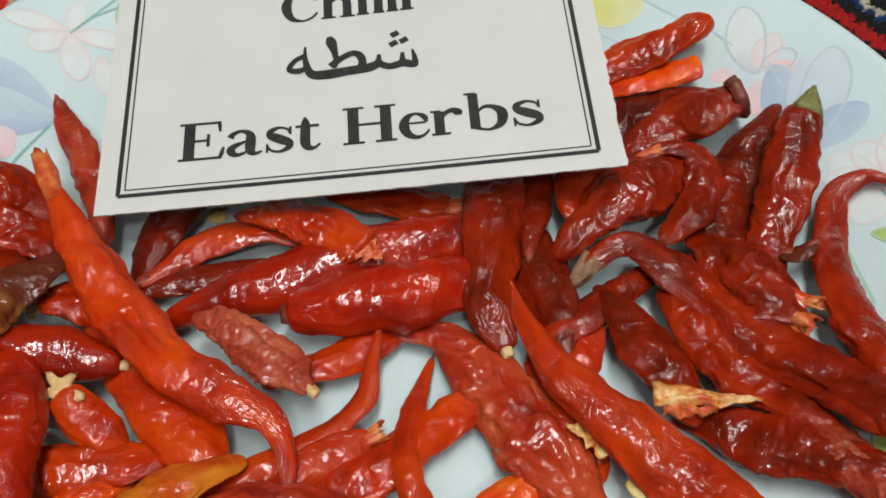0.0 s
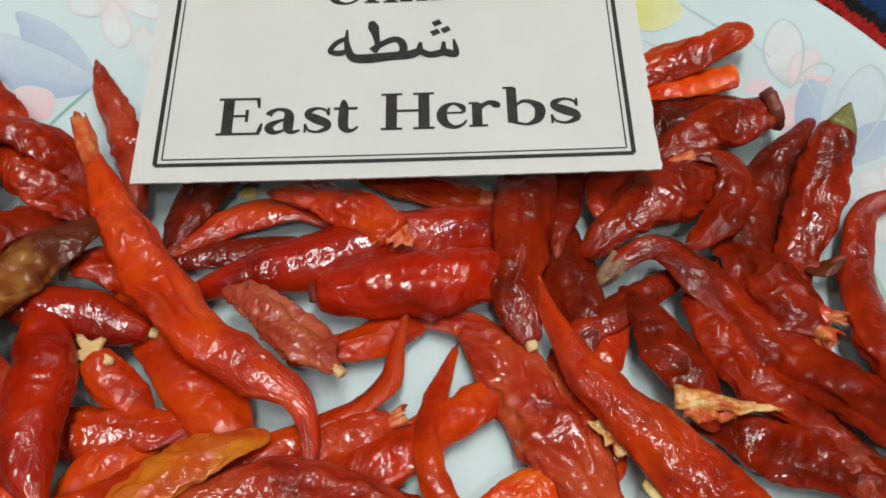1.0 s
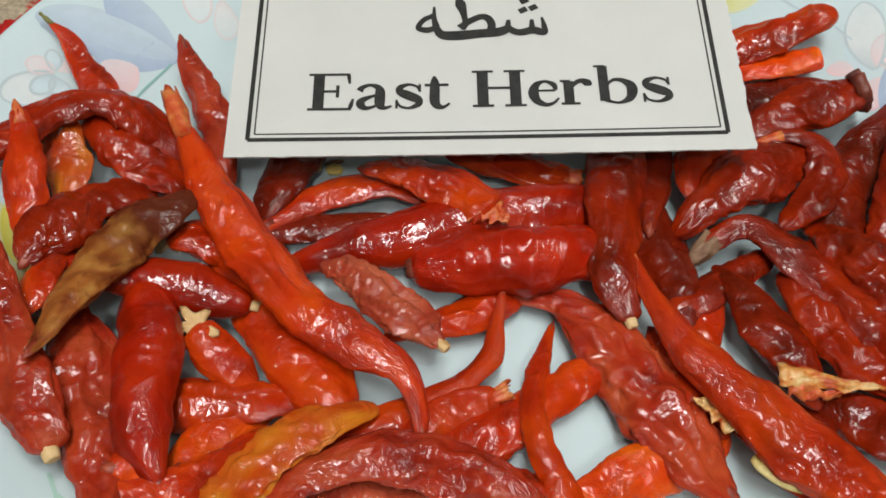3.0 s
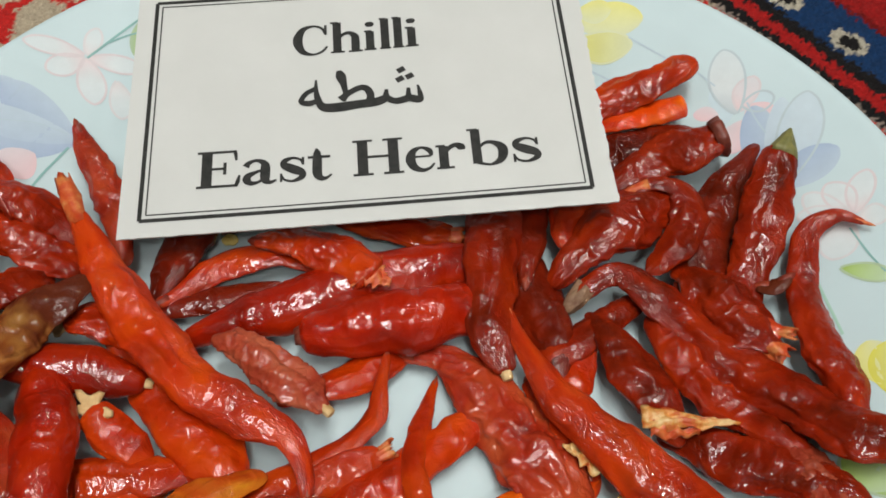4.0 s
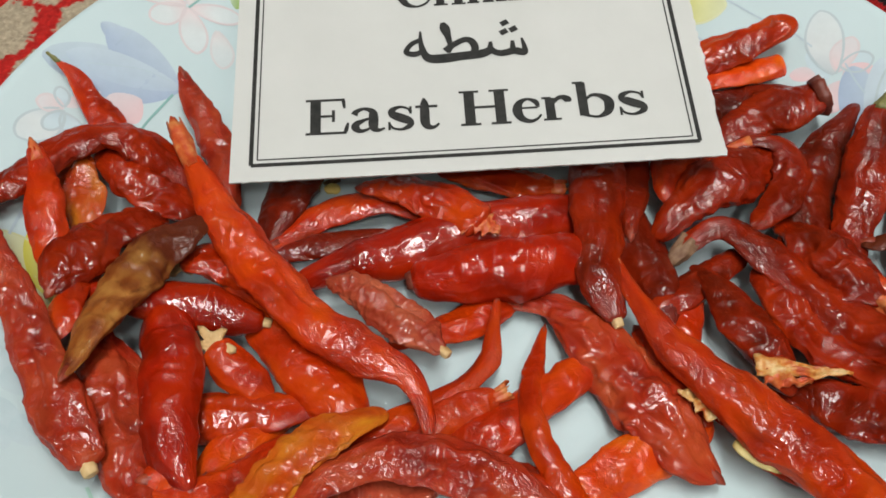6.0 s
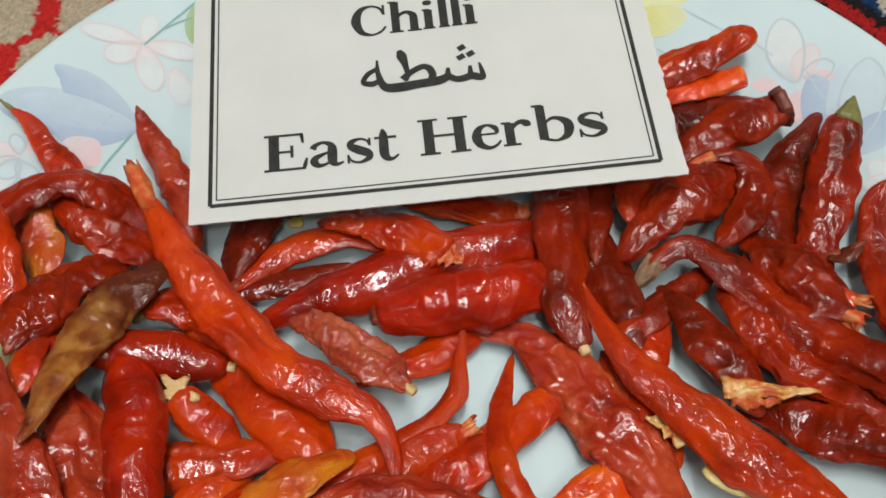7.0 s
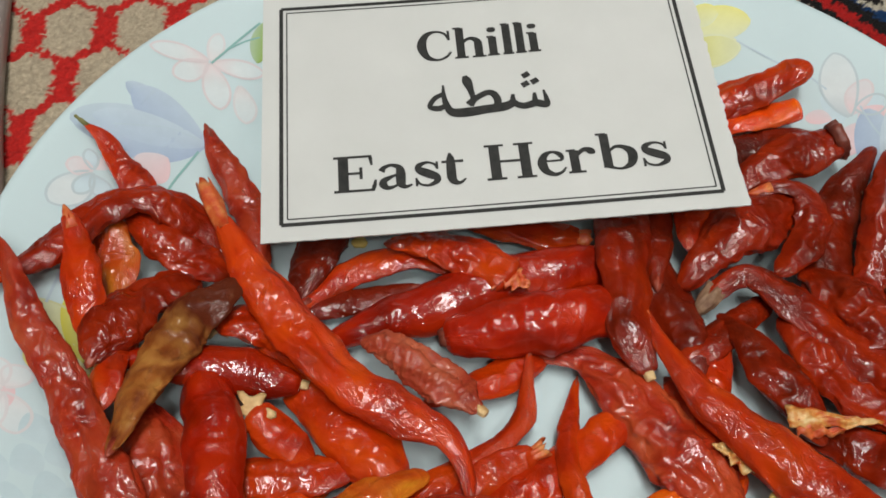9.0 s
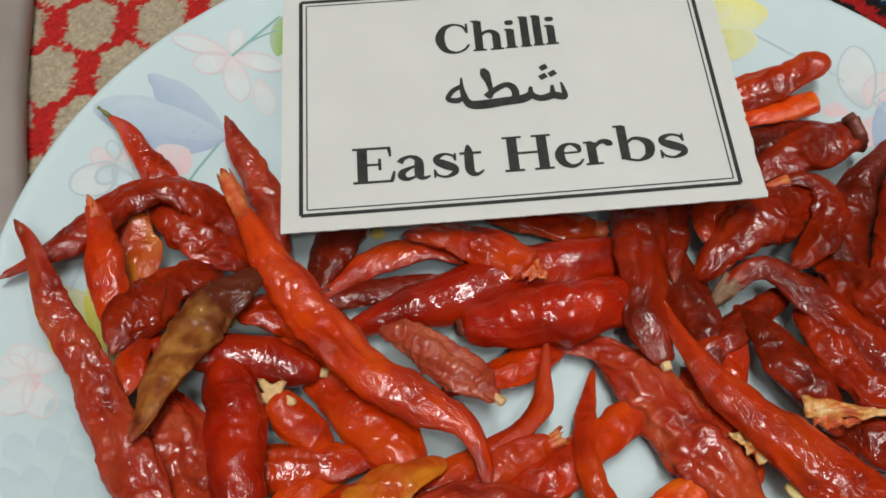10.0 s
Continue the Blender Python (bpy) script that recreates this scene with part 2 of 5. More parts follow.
def lathe(name, profile, steps, mat, parent=None, centre=(0, 0), label=""):
    verts, faces = [], []
    for r, z in profile:
        for j in range(steps):
            a = 2 * math.pi * j / steps
            verts.append((centre[0] + r * math.cos(a), centre[1] + r * math.sin(a), z))
    for i in range(len(profile) - 1):
        for j in range(steps):
            k = (j + 1) % steps
            faces.append((i * steps + j, i * steps + k, (i + 1) * steps + k, (i + 1) * steps + j))
    faces.append(tuple(range(steps))[::-1])
    faces.append(tuple((len(profile) - 1) * steps + j for j in range(steps)))
    return mesh_ob(name, verts, faces, mat, parent, True, label)


def spline(points, steps):
    """A smooth line through the points: steps + 1 samples, evenly spread."""
    P = np.array(points, dtype=float)
    Q = np.vstack([2 * P[0] - P[1], P, 2 * P[-1] - P[-2]])
    out = []
    for i in range(1, len(Q) - 2):
        for k in range(24):
            t = k / 24
            a, b, c, d = Q[i - 1], Q[i], Q[i + 1], Q[i + 2]
            out.append(0.5 * (2 * b + (c - a) * t + (2 * a - 5 * b + 4 * c - d) * t * t + (3 * b - a - 3 * c + d) * t ** 3))
    out.append(Q[-2])
    out = np.array(out)
    arc = np.concatenate([[0], np.cumsum(np.linalg.norm(np.diff(out[:, :3], axis=0), axis=1))])
    at = np.linspace(0, arc[-1], steps + 1)
    return np.stack([np.interp(at, arc, out[:, k]) for k in range(out.shape[1])], axis=1), arc[-1]


# ---- the room: an unseen shell, added for bounce light and reflections ----
tagged(slab("floor", (-4.0, -3.8, -0.05), (4.0, 4.2, -0.016), FLOOR), "unseen grey tiled floor added under the rug", "floor", kind="structure")
for name, lo, hi in (("wall_north", (-4.0, 4.2, -0.05), (4.0, 4.3, 2.5)), ("wall_south", (-4.0, -3.9, -0.05), (4.0, -3.8, 2.5)),
                     ("wall_west", (-4.1, -3.9, -0.05), (-4.0, 4.3, 2.5)), ("wall_east", (4.0, -3.9, -0.05), (4.1, 4.3, 2.5))):
    tagged(slab(name, lo, hi, BOUNCE_WALL), "unseen room wall in a muted grey, added to set the bounce light", "wall", kind="structure")
tagged(slab("ceiling", (-4.1, -3.9, 2.5), (4.1, 4.3, 2.6), BOUNCE_CEIL), "unseen grey ceiling, added to bounce light down", "ceiling", kind="structure")
# Housing and hangers are invented around the panel light, out of view.
panel_lamp = tagged(new("panel_lamp"), "long white lamp panel, unseen under the ceiling, widened for broader highlights", "lamp")
panel_lamp.matrix_world = pose(PANEL_AT.x, PANEL_AT.y, 2.33, rz=math.degrees(PANEL_TURN))
slab("housing", (-PANEL_LENGTH / 2 - 0.02, -0.17, 0.002), (PANEL_LENGTH / 2 + 0.02, 0.17, 0.05), LAMPM, panel_lamp, bevel=0.006)
for end in (-1, 1):
    slab("hanger", (end * 0.5 - 0.01, -0.01, 0.051), (end * 0.5 + 0.01, 0.01, 0.169), LAMPM, panel_lamp, bevel=0.002)
# Holders invented for the bulb lights, out of view.
for at, *_ in UNSEEN_BULBS:
    tagged(lathe("ceiling_lamp", [(0.012, 2.449), (0.02, 2.45), (0.024, 2.47), (0.05, 2.48), (0.055, 2.5), (0.02, 2.5)], 24, LAMPM, None, (at.x, at.y)),
           "unseen white plastic ceiling lamp holder, added above a bulb light", "lamp", "ceiling lamps of the room")

# ---- the rug ----
RUG_Z = -0.006


def hexfield(x, y):
    """How far a place lies inside a beige lozenge of the rug's field: above 0 inside."""
    a, b = np.array((0.0210, 0.0028)), np.array((0.0145, -0.0208))
    px, py = x + 0.1322, y - 0.2290
    det = a[0] * b[1] - a[1] * b[0]
    u, v = (px * b[1] - py * b[0]) / det, (a[0] * py - a[1] * px) / det
    best = np.full(x.shape, -9.0)
    for i in (-1, 0, 1):
        for j in (-1, 0, 1):
            iu, iv = np.round(u) + i, np.round(v) + j
            dx, dy = px - iu * a[0] - iv * b[0], py - iu * a[1] - iv * b[1]
            e, n = dx * 0.991 + dy * 0.132, -dx * 0.132 + dy * 0.991
            d = np.maximum(np.abs(e) / 0.0083, np.abs(n) / 0.0122 * 0.80 + np.abs(e) / 0.0083 * 0.42)
            best = np.maximum(best, 1 - d)
    return best


def rug():
    xs = np.concatenate([np.arange(-0.9, -0.20, 0.02), np.arange(-0.20, 0.20, 0.0008), np.arange(0.20, 0.91, 0.02)])
    ys = np.concatenate([np.arange(-0.6, 0.10, 0.02), np.arange(0.10, 0.30, 0.0008), np.arange(0.30, 0.91, 0.02)])
    X, Y = np.meshgrid(xs, ys)
    rng = np.random.default_rng(5)
    jx, jy = rng.normal(0, 0.00025, X.shape), rng.normal(0, 0.00025, X.shape)
    # tufts in short rows, so that colour edges are ragged
    wob = 0.0004 * np.sin(X * 2300 + 3 * np.sin(Y * 410)) + 0.0004 * np.sin(Y * 2900 + 2 * np.sin(X * 530))
    x, y = X + jx + wob, Y + jy + wob
    h = hexfield(x, y)
    red, beige = np.array((0.55, 0.022, 0.018)), np.array((0.50, 0.42, 0.30))
    black, navy, field = np.array((0.010, 0.009, 0.009)), np.array((0.008, 0.038, 0.115)), np.array((0.32, 0.010, 0.009))
    col = np.where((h > 0.13)[..., None], beige, red)
    d = 0.837 * x + 0.547 * y
    run = 0.547 * x - 0.837 * y
    zig = 0.0006 * np.sin(run * 1100) + 0.0004 * np.sin(run * 2300)
    col = np.where((d > 0.2170)[..., None], np.array((0.30, 0.24, 0.20)), col)
    col = np.where((d + zig > 0.2190)[..., None], black, col)
    col = np.where((d + zig > 0.2232)[..., None], field * 1.25, col)
    col = np.where((d + zig > 0.2284)[..., None], black, col)
    col = np.where((d - zig > 0.2338)[..., None], navy, col)
    k = np.round((run + 0.1208) / 0.0264)
    er, ed = (run + 0.1208 - k * 0.0264), d - 0.2400
    eye_r = np.hypot(er / 0.0066, ed / 0.0052)
    col = np.where((eye_r < 1.0)[..., None], np.array((0.50, 0.46, 0.36)), col)
    col = np.where((eye_r < 0.56)[..., None], black, col)
    col = np.where((d + zig > 0.2520)[..., None], field * 0.55, col)
    col = np.where((d + zig > 0.2545)[..., None], field, col)
    col = 0.86 * col * (1 + rng.normal(0, 0.10, X.shape))[..., None]
    Z = RUG_Z + rng.normal(0, 0.00035, X.shape) - 0.0004 + 0.0005 * np.sin(X * 700) * np.sin(Y * 760)
    n, m = X.shape
    idx = np.arange(n * m).reshape(n, m)
    quads = np.stack([idx[:-1, :-1], idx[:-1, 1:], idx[1:, 1:], idx[1:, :-1]], axis=-1).reshape(-1, 4)
    ob = mesh_ob("rug", np.stack([X, Y, Z], -1).reshape(-1, 3), quads.tolist(), WOOL)
    set_tint(ob, np.concatenate([np.clip(col, 0, 1), np.ones((n, m, 1))], -1))
    slab("backing", (-0.9, -0.6, -0.0155), (0.90, 0.90, RUG_Z - 0.0025), WOOL, ob)
    return tagged(ob, "red and beige woollen rug with a navy patterned border", "rug")


rug()


def folded_cloth():
    """A folded satin cloth that lies on the rug; its near hem runs past the plate."""
    ax, dirn = np.array((-0.1345, 0.171)), np.array((-0.256, 0.967))
    side = np.array((-0.967, -0.256))
    prof = [(0.0, -0.0055), (-0.0007, -0.003), (-0.0004, 0.0), (0.0012, 0.0015), (0.004, 0.0018), (0.03, 0.0022), (0.08, 0.002), (0.2, 0.0015), (0.2, -0.0055)]
    verts, faces, n = [], [], 40
    for i in range(n + 1):
        s = -0.16 + 0.42 * i / n
        for w, z in prof:
            p = ax + dirn * s + side * (w + 0.0006 * math.sin(s * 60))
            verts.append((p[0], p[1], z + (0.0006 * math.sin(s * 45 + w * 90) if z > 0 else 0)))
    m = len(prof)
    for i in range(n):
        for j in range(m - 1):
            faces.append((i * m + j, i * m + j + 1, (i + 1) * m + j + 1, (i + 1) * m + j))
    faces += [tuple(range(m))[::-1], tuple(n * m + j for j in range(m))]
    ob = mesh_ob("folded_cloth", verts, faces, CLOTH)
    rng = random.Random(4)
    for k in range(9):
        s, w = rng.uniform(-0.05, 0.12), rng.uniform(0.006, 0.05)
        pts = []
        for q in range(9):
            a = q / 8 * 2.6
            r = 0.004 + 0.0016 * q
            p = ax + dirn * (s + r * math.cos(a + k)) + side * (w + r * math.sin(a + k))
            pts.append((p[0], p[1], 0.0029 + 0.00004 * k))
        P, _ = spline(pts, 30)
        vs, fs = [], []
        for i, p in enumerate(P):
            d = P[min(i + 1, 30)] - P[max(i - 1, 0)]
            d = np.array((-d[1], d[0], 0)) / (np.hypot(d[0], d[1]) + 1e-9) * 0.00035
            vs += [p - d, p + d]
        fs = [(2 * i, 2 * i + 1, 2 * i + 3, 2 * i + 2) for i in range(30)]
        mesh_ob("woven_scroll", vs, fs, CLOTH2, ob)
    return tagged(ob, "taupe satin cloth with pale woven scrolls on the rug", "cloth")


folded_cloth()

# ---- the plate ----
CX, CY = 0.001, 0.1185
PR = [0, 0.060, 0.068, 0.076, 0.086, 0.096, 0.106, 0.1145, 0.116]
PZ = [0.002, 0.002, 0.0024, 0.0045, 0.0095, 0.0155, 0.0210, 0.0250, 0.0252]


def plate_z(x, y):
    return float(np.interp(math.hypot(x - CX, y - CY), PR, PZ))


top = [(r, float(np.interp(r, PR, PZ))) for r in np.linspace(0.002, 0.1148, 110)]
edge = [(0.1160, 0.0252), (0.1167, 0.0246), (0.1165, 0.0236)]
under = [(0.113, 0.0218), (0.104, 0.0168), (0.094, 0.0108), (0.084, 0.0045), (0.076, 0.0), (0.072, -0.0018), (0.071, -0.006), (0.067, -0.006), (0.066, -0.0025), (0.002, -0.0025)]
plate = tagged(lathe("dinner_plate", (top + edge + under)[::-1], 220, GLAZE, None, (CX, CY)),
               "round white dinner plate printed with pastel flowers", "plate")


def drape(points, lift):
    return [(x, y, plate_z(x, y) + lift) for x, y in points]


PRINT_LIFT = [0]


def petal(base, tip, width, colour, edge=None):
    """One printed petal from its base to its tip; pale inside, washed towards the base, with a thin drawn outline."""
    PRINT_LIFT[0] += 1
    lift = 0.00005 + 0.000003 * (PRINT_LIFT[0] % 24)
    b, e = np.array(base), np.array(tip)
    d = e - b
    n = np.array((-d[1], d[0])) / (np.linalg.norm(d) + 1e-9)
    rows, cols = 18, 8
    verts, tint, faces = [], [], []
    bend = (hash_unit(base) - 0.5) * 0.3
    for i in range(rows + 1):
        t = i / rows
        half = width * 0.80 * max(0.0, math.sin(math.pi * min(1.0, t * 0.99 + 0.005) ** 1.25)) ** 0.55
        mid = b + d * t + n * math.sin(math.pi * t) * width * bend
        for j in range(cols + 1):
            q = j / cols * 2 - 1
            p = mid + n * half * q
            verts.append(tuple(p))
            wash = 0.50 + 0.50 * (1 - t) ** 1.2 if edge else 0.55 + 0.45 * (0.5 + 0.5 * q)
            white = np.array((0.508, 0.607, 0.637))
            body = np.array(colour)
            if edge:
                k = max(0.0, 1 - t * 1.7 - 0.25 * (1 - abs(q))) * 0.75
                body = body * (1 - k) + np.array(edge) * k
            col = 0.84 * body * wash + white * (1 - wash)
            tint.append((*col, 1))
    for i in range(rows):
        for j in range(cols):
            k = i * (cols + 1) + j
            faces.append((k, k + 1, k + cols + 2, k + cols + 1))
    ob = mesh_ob("petal", drape(verts, lift), faces, PRINT, plate)
    set_tint(ob, tint)
    if edge:
        rim = [verts[i * (cols + 1)] for i in range(rows + 1)] + [verts[i * (cols + 1) + cols] for i in range(rows, -1, -1)]
        stroke(rim, 0.00027, tuple(0.44 * c + 0.50 * w for c, w in zip(edge, (0.48, 0.56, 0.57))), "petal_outline")


def hash_unit(p):
    return (math.sin(p[0] * 12989.8 + p[1] * 78233.1) * 43758.5453) % 1.0


def stroke(points, half, colour, name):
    PRINT_LIFT[0] += 1
    lift = 0.00013 + 0.000002 * (PRINT_LIFT[0] % 12)
    P, _ = spline(points, max(12, 3 * len(points)))
    vs, tint = [], []
    for i, p in enumerate(P):
        d = P[min(i + 1, len(P) - 1)] - P[max(i - 1, 0)]
        d = np.array((-d[1], d[0])) / (np.hypot(d[0], d[1]) + 1e-9) * half
        vs += [tuple(p - d), tuple(p + d)]
        tint += [(*colour, 1)] * 2
    ob = mesh_ob(name, drape(vs, lift), [(2 * i, 2 * i + 1, 2 * i + 3, 2 * i + 2) for i in range(len(P) - 1)], PRINT, plate)
    set_tint(ob, tint)


def stem(points, width, colour):
    stroke(points, width * 0.5, colour, "stem")


petal((-0.0775, 0.1630), (-0.1058, 0.1590), 0.0078, (0.44, 0.55, 0.66))
petal((-0.0850, 0.1668), (-0.0962, 0.1727), 0.0034, (0.4, 0.5, 0.64))
petal((-0.0779, 0.1636), (-0.0946, 0.1717), 0.0064, (0.4, 0.5, 0.66))
petal((-0.0776, 0.1634), (-0.0970, 0.1558), 0.0064, (0.4, 0.5, 0.66))
petal((-0.0776, 0.1632), (-0.1015, 0.1614), 0.0051, (0.47, 0.58, 0.7))
stem([(-0.0972, 0.1605), (-0.0867, 0.1640), (-0.0798, 0.1639)], 0.0003, (0.42, 0.52, 0.58))
stem([(-0.0791, 0.1608), (-0.0828, 0.1523), (-0.0846, 0.1469)], 0.0005, (0.22, 0.4, 0.38))
petal((-0.0852, 0.1565), (-0.0909, 0.1498), 0.0049, (0.8, 0.58, 0.6))
petal((-0.0792, 0.1851), (-0.0924, 0.1846), 0.0028, (0.72, 0.76, 0.76), edge=(0.8, 0.58, 0.6))
petal((-0.0792, 0.1844), (-0.0864, 0.1784), 0.0033, (0.72, 0.76, 0.76), edge=(0.8, 0.58, 0.6))
petal((-0.0788, 0.1845), (-0.0755, 0.1736), 0.0039, (0.72, 0.76, 0.76), edge=(0.8, 0.58, 0.6))
petal((-0.0783, 0.1847), (-0.0663, 0.1863), 0.0028, (0.72, 0.76, 0.76), edge=(0.8, 0.58, 0.6))
petal((-0.0788, 0.1853), (-0.0772, 0.1930), 0.0023, (0.72, 0.76, 0.76), edge=(0.78, 0.66, 0.67))
petal((-0.0715, 0.1811), (-0.0694, 0.1723), 0.0033, (0.72, 0.76, 0.76), edge=(0.78, 0.66, 0.67))
stem([(-0.0785, 0.1846), (-0.0730, 0.1925), (-0.0679, 0.1992)], 0.0005, (0.22, 0.4, 0.38))
stem([(-0.0749, 0.1898), (-0.0710, 0.1932), (-0.0677, 0.1954)], 0.0004, (0.22, 0.4, 0.38))
petal((-0.0672, 0.1994), (-0.0679, 0.1885), 0.0026, (0.3, 0.45, 0.08))
petal((-0.0990, 0.1463), (-0.1052, 0.1357), 0.0044, (0.72, 0.76, 0.76), edge=(0.42, 0.52, 0.58))
petal((-0.0991, 0.1471), (-0.1041, 0.1464), 0.0028, (0.78, 0.66, 0.67), edge=(0.8, 0.58, 0.6))
petal((-0.0991, 0.1471), (-0.1007, 0.1518), 0.0018, (0.58, 0.72, 0.78), edge=(0.42, 0.52, 0.58))
petal((-0.0988, 0.1456), (-0.0958, 0.1408), 0.0026, (0.58, 0.72, 0.78), edge=(0.42, 0.52, 0.58))
petal((-0.0989, 0.1460), (-0.1012, 0.1399), 0.0021, (0.58, 0.72, 0.78), edge=(0.42, 0.52, 0.58))
petal((-0.0986, 0.1473), (-0.0933, 0.1544), 0.0023, (0.78, 0.66, 0.67))
petal((-0.0892, 0.0967), (-0.1046, 0.1104), 0.0077, (0.78, 0.76, 0.25), edge=(0.72, 0.68, 0.1))
petal((-0.0892, 0.0967), (-0.0971, 0.1144), 0.0039, (0.72, 0.68, 0.1))
petal((-0.0899, 0.0978), (-0.1012, 0.0989), 0.0044, (0.78, 0.76, 0.25))
stem([(-0.1005, 0.1115), (-0.1000, 0.1183), (-0.0990, 0.1233)], 0.0005, (0.42, 0.52, 0.58))
petal((-0.1021, 0.0904), (-0.1070, 0.0915), 0.0036, (0.72, 0.76, 0.76), edge=(0.78, 0.66, 0.67))
petal((-0.1021, 0.0911), (-0.1052, 0.0961), 0.0028, (0.72, 0.76, 0.76), edge=(0.78, 0.66, 0.67))
petal((-0.1017, 0.0905), (-0.0994, 0.0955), 0.0031, (0.72, 0.76, 0.76), edge=(0.78, 0.66, 0.67))
petal((-0.1019, 0.0894), (-0.1028, 0.0806), 0.0033, (0.72, 0.76, 0.76), edge=(0.78, 0.66, 0.67))
petal((-0.1014, 0.0893), (-0.0973, 0.0815), 0.0033, (0.72, 0.76, 0.76), edge=(0.78, 0.66, 0.67))
petal((-0.1020, 0.0931), (-0.1016, 0.0853), 0.0031, (0.8, 0.58, 0.6))
petal((-0.0970, 0.0815), (-0.0928, 0.0847), 0.0044, (0.53, 0.67, 0.71))
petal((-0.0963, 0.0748), (-0.0922, 0.0778), 0.0044, (0.53, 0.67, 0.71))
petal((-0.1007, 0.0725), (-0.0967, 0.0752), 0.0044, (0.53, 0.67, 0.71))
petal((-0.0963, 0.0666), (-0.0923, 0.0692), 0.0044, (0.53, 0.67, 0.71))
petal((-0.0914, 0.0701), (-0.0873, 0.0730), 0.0044, (0.53, 0.67, 0.71))
petal((-0.0918, 0.0774), (-0.0875, 0.0805), 0.0044, (0.53, 0.67, 0.71))
petal((-0.1002, 0.0657), (-0.0963, 0.0682), 0.0044, (0.53, 0.67, 0.71))
petal((-0.0909, 0.0655), (-0.0869, 0.0682), 0.0044, (0.53, 0.67, 0.71))
petal((-0.0872, 0.0676), (-0.0830, 0.0704), 0.0044, (0.53, 0.67, 0.71))
stem([(-0.0731, 0.0608), (-0.0705, 0.0569), (-0.0681, 0.0531)], 0.0006, (0.35, 0.55, 0.48))
stem([(-0.0706, 0.0575), (-0.0664, 0.0549), (-0.0634, 0.0535)], 0.0005, (0.35, 0.55, 0.48))
petal((0.0437, 0.2078), (0.0619, 0.2048), 0.0059, (0.78, 0.76, 0.25))
petal((0.0436, 0.2019), (0.0587, 0.1984), 0.0051, (0.72, 0.68, 0.1), edge=(0.78, 0.76, 0.25))
petal((0.0452, 0.2099), (0.0541, 0.2089), 0.0039, (0.78, 0.76, 0.25))
stem([(0.0581, 0.2007), (0.0648, 0.1948), (0.0700, 0.1898)], 0.0004, (0.42, 0.52, 0.58))
stem([(0.0478, 0.1946), (0.0527, 0.1910), (0.0561, 0.1875)], 0.0004, (0.42, 0.52, 0.58))
stem([(0.0720, 0.1893), (0.0750, 0.1857), (0.0776, 0.1822)], 0.0004, (0.42, 0.52, 0.58))
petal((0.0816, 0.1734), (0.0802, 0.1911), 0.0051, (0.72, 0.76, 0.76), edge=(0.42, 0.52, 0.58))
petal((0.0823, 0.1739), (0.0863, 0.1819), 0.0036, (0.78, 0.66, 0.67), edge=(0.8, 0.58, 0.6))
petal((0.0818, 0.1756), (0.0766, 0.1813), 0.0033, (0.58, 0.72, 0.78))
petal((0.0811, 0.1751), (0.0752, 0.1726), 0.0039, (0.58, 0.72, 0.78))
petal((0.0830, 0.1752), (0.0899, 0.1750), 0.0033, (0.58, 0.72, 0.78), edge=(0.42, 0.52, 0.58))
petal((0.0840, 0.1748), (0.0887, 0.1692), 0.0044, (0.8, 0.58, 0.6))
petal((0.0826, 0.1714), (0.0787, 0.1638), 0.0046, (0.8, 0.58, 0.6))
petal((0.0778, 0.1739), (0.0723, 0.1767), 0.0023, (0.8, 0.58, 0.6))
stem([(0.0841, 0.1756), (0.0856, 0.1703), (0.0871, 0.1663)], 0.0004, (0.42, 0.52, 0.58))
petal((0.0846, 0.1537), (0.0854, 0.1743), 0.0051, (0.4, 0.5, 0.66))
petal((0.0890, 0.1519), (0.0971, 0.1741), 0.0059, (0.55, 0.66, 0.74), edge=(0.42, 0.52, 0.58))
petal((0.0873, 0.1519), (0.0916, 0.1744), 0.0039, (0.55, 0.66, 0.74))
petal((0.0866, 0.1514), (0.1007, 0.1573), 0.0057, (0.4, 0.5, 0.66))
stem([(0.0901, 0.1514), (0.0917, 0.1586), (0.0924, 0.1643)], 0.0004, (0.42, 0.52, 0.58))
petal((0.0994, 0.1390), (0.0922, 0.1474), 0.0033, (0.72, 0.76, 0.76), edge=(0.78, 0.66, 0.67))
petal((0.1000, 0.1395), (0.0969, 0.1486), 0.0036, (0.72, 0.76, 0.76), edge=(0.8, 0.58, 0.6))
petal((0.1005, 0.1393), (0.1048, 0.1494), 0.0033, (0.72, 0.76, 0.76), edge=(0.8, 0.58, 0.6))
petal((0.0992, 0.1383), (0.0903, 0.1428), 0.0033, (0.72, 0.76, 0.76), edge=(0.78, 0.66, 0.67))
petal((0.0991, 0.1376), (0.0942, 0.1296), 0.0044, (0.72, 0.76, 0.76), edge=(0.78, 0.66, 0.67))
petal((0.1007, 0.1377), (0.1061, 0.1370), 0.0033, (0.72, 0.76, 0.76), edge=(0.78, 0.66, 0.67))
petal((0.0995, 0.1397), (0.0975, 0.1429), 0.0026, (0.8, 0.58, 0.6))
stem([(0.0988, 0.1361), (0.1007, 0.1284), (0.1024, 0.1231)], 0.0004, (0.22, 0.4, 0.38))
stem([(0.0905, 0.1266), (0.0915, 0.1171), (0.0920, 0.1109)], 0.0005, (0.35, 0.55, 0.45))
petal((0.0952, 0.1269), (0.1030, 0.1214), 0.0026, (0.42, 0.6, 0.12), edge=(0.3, 0.45, 0.08))
petal((0.0959, 0.0963), (0.0955, 0.1080), 0.0044, (0.78, 0.76, 0.25))
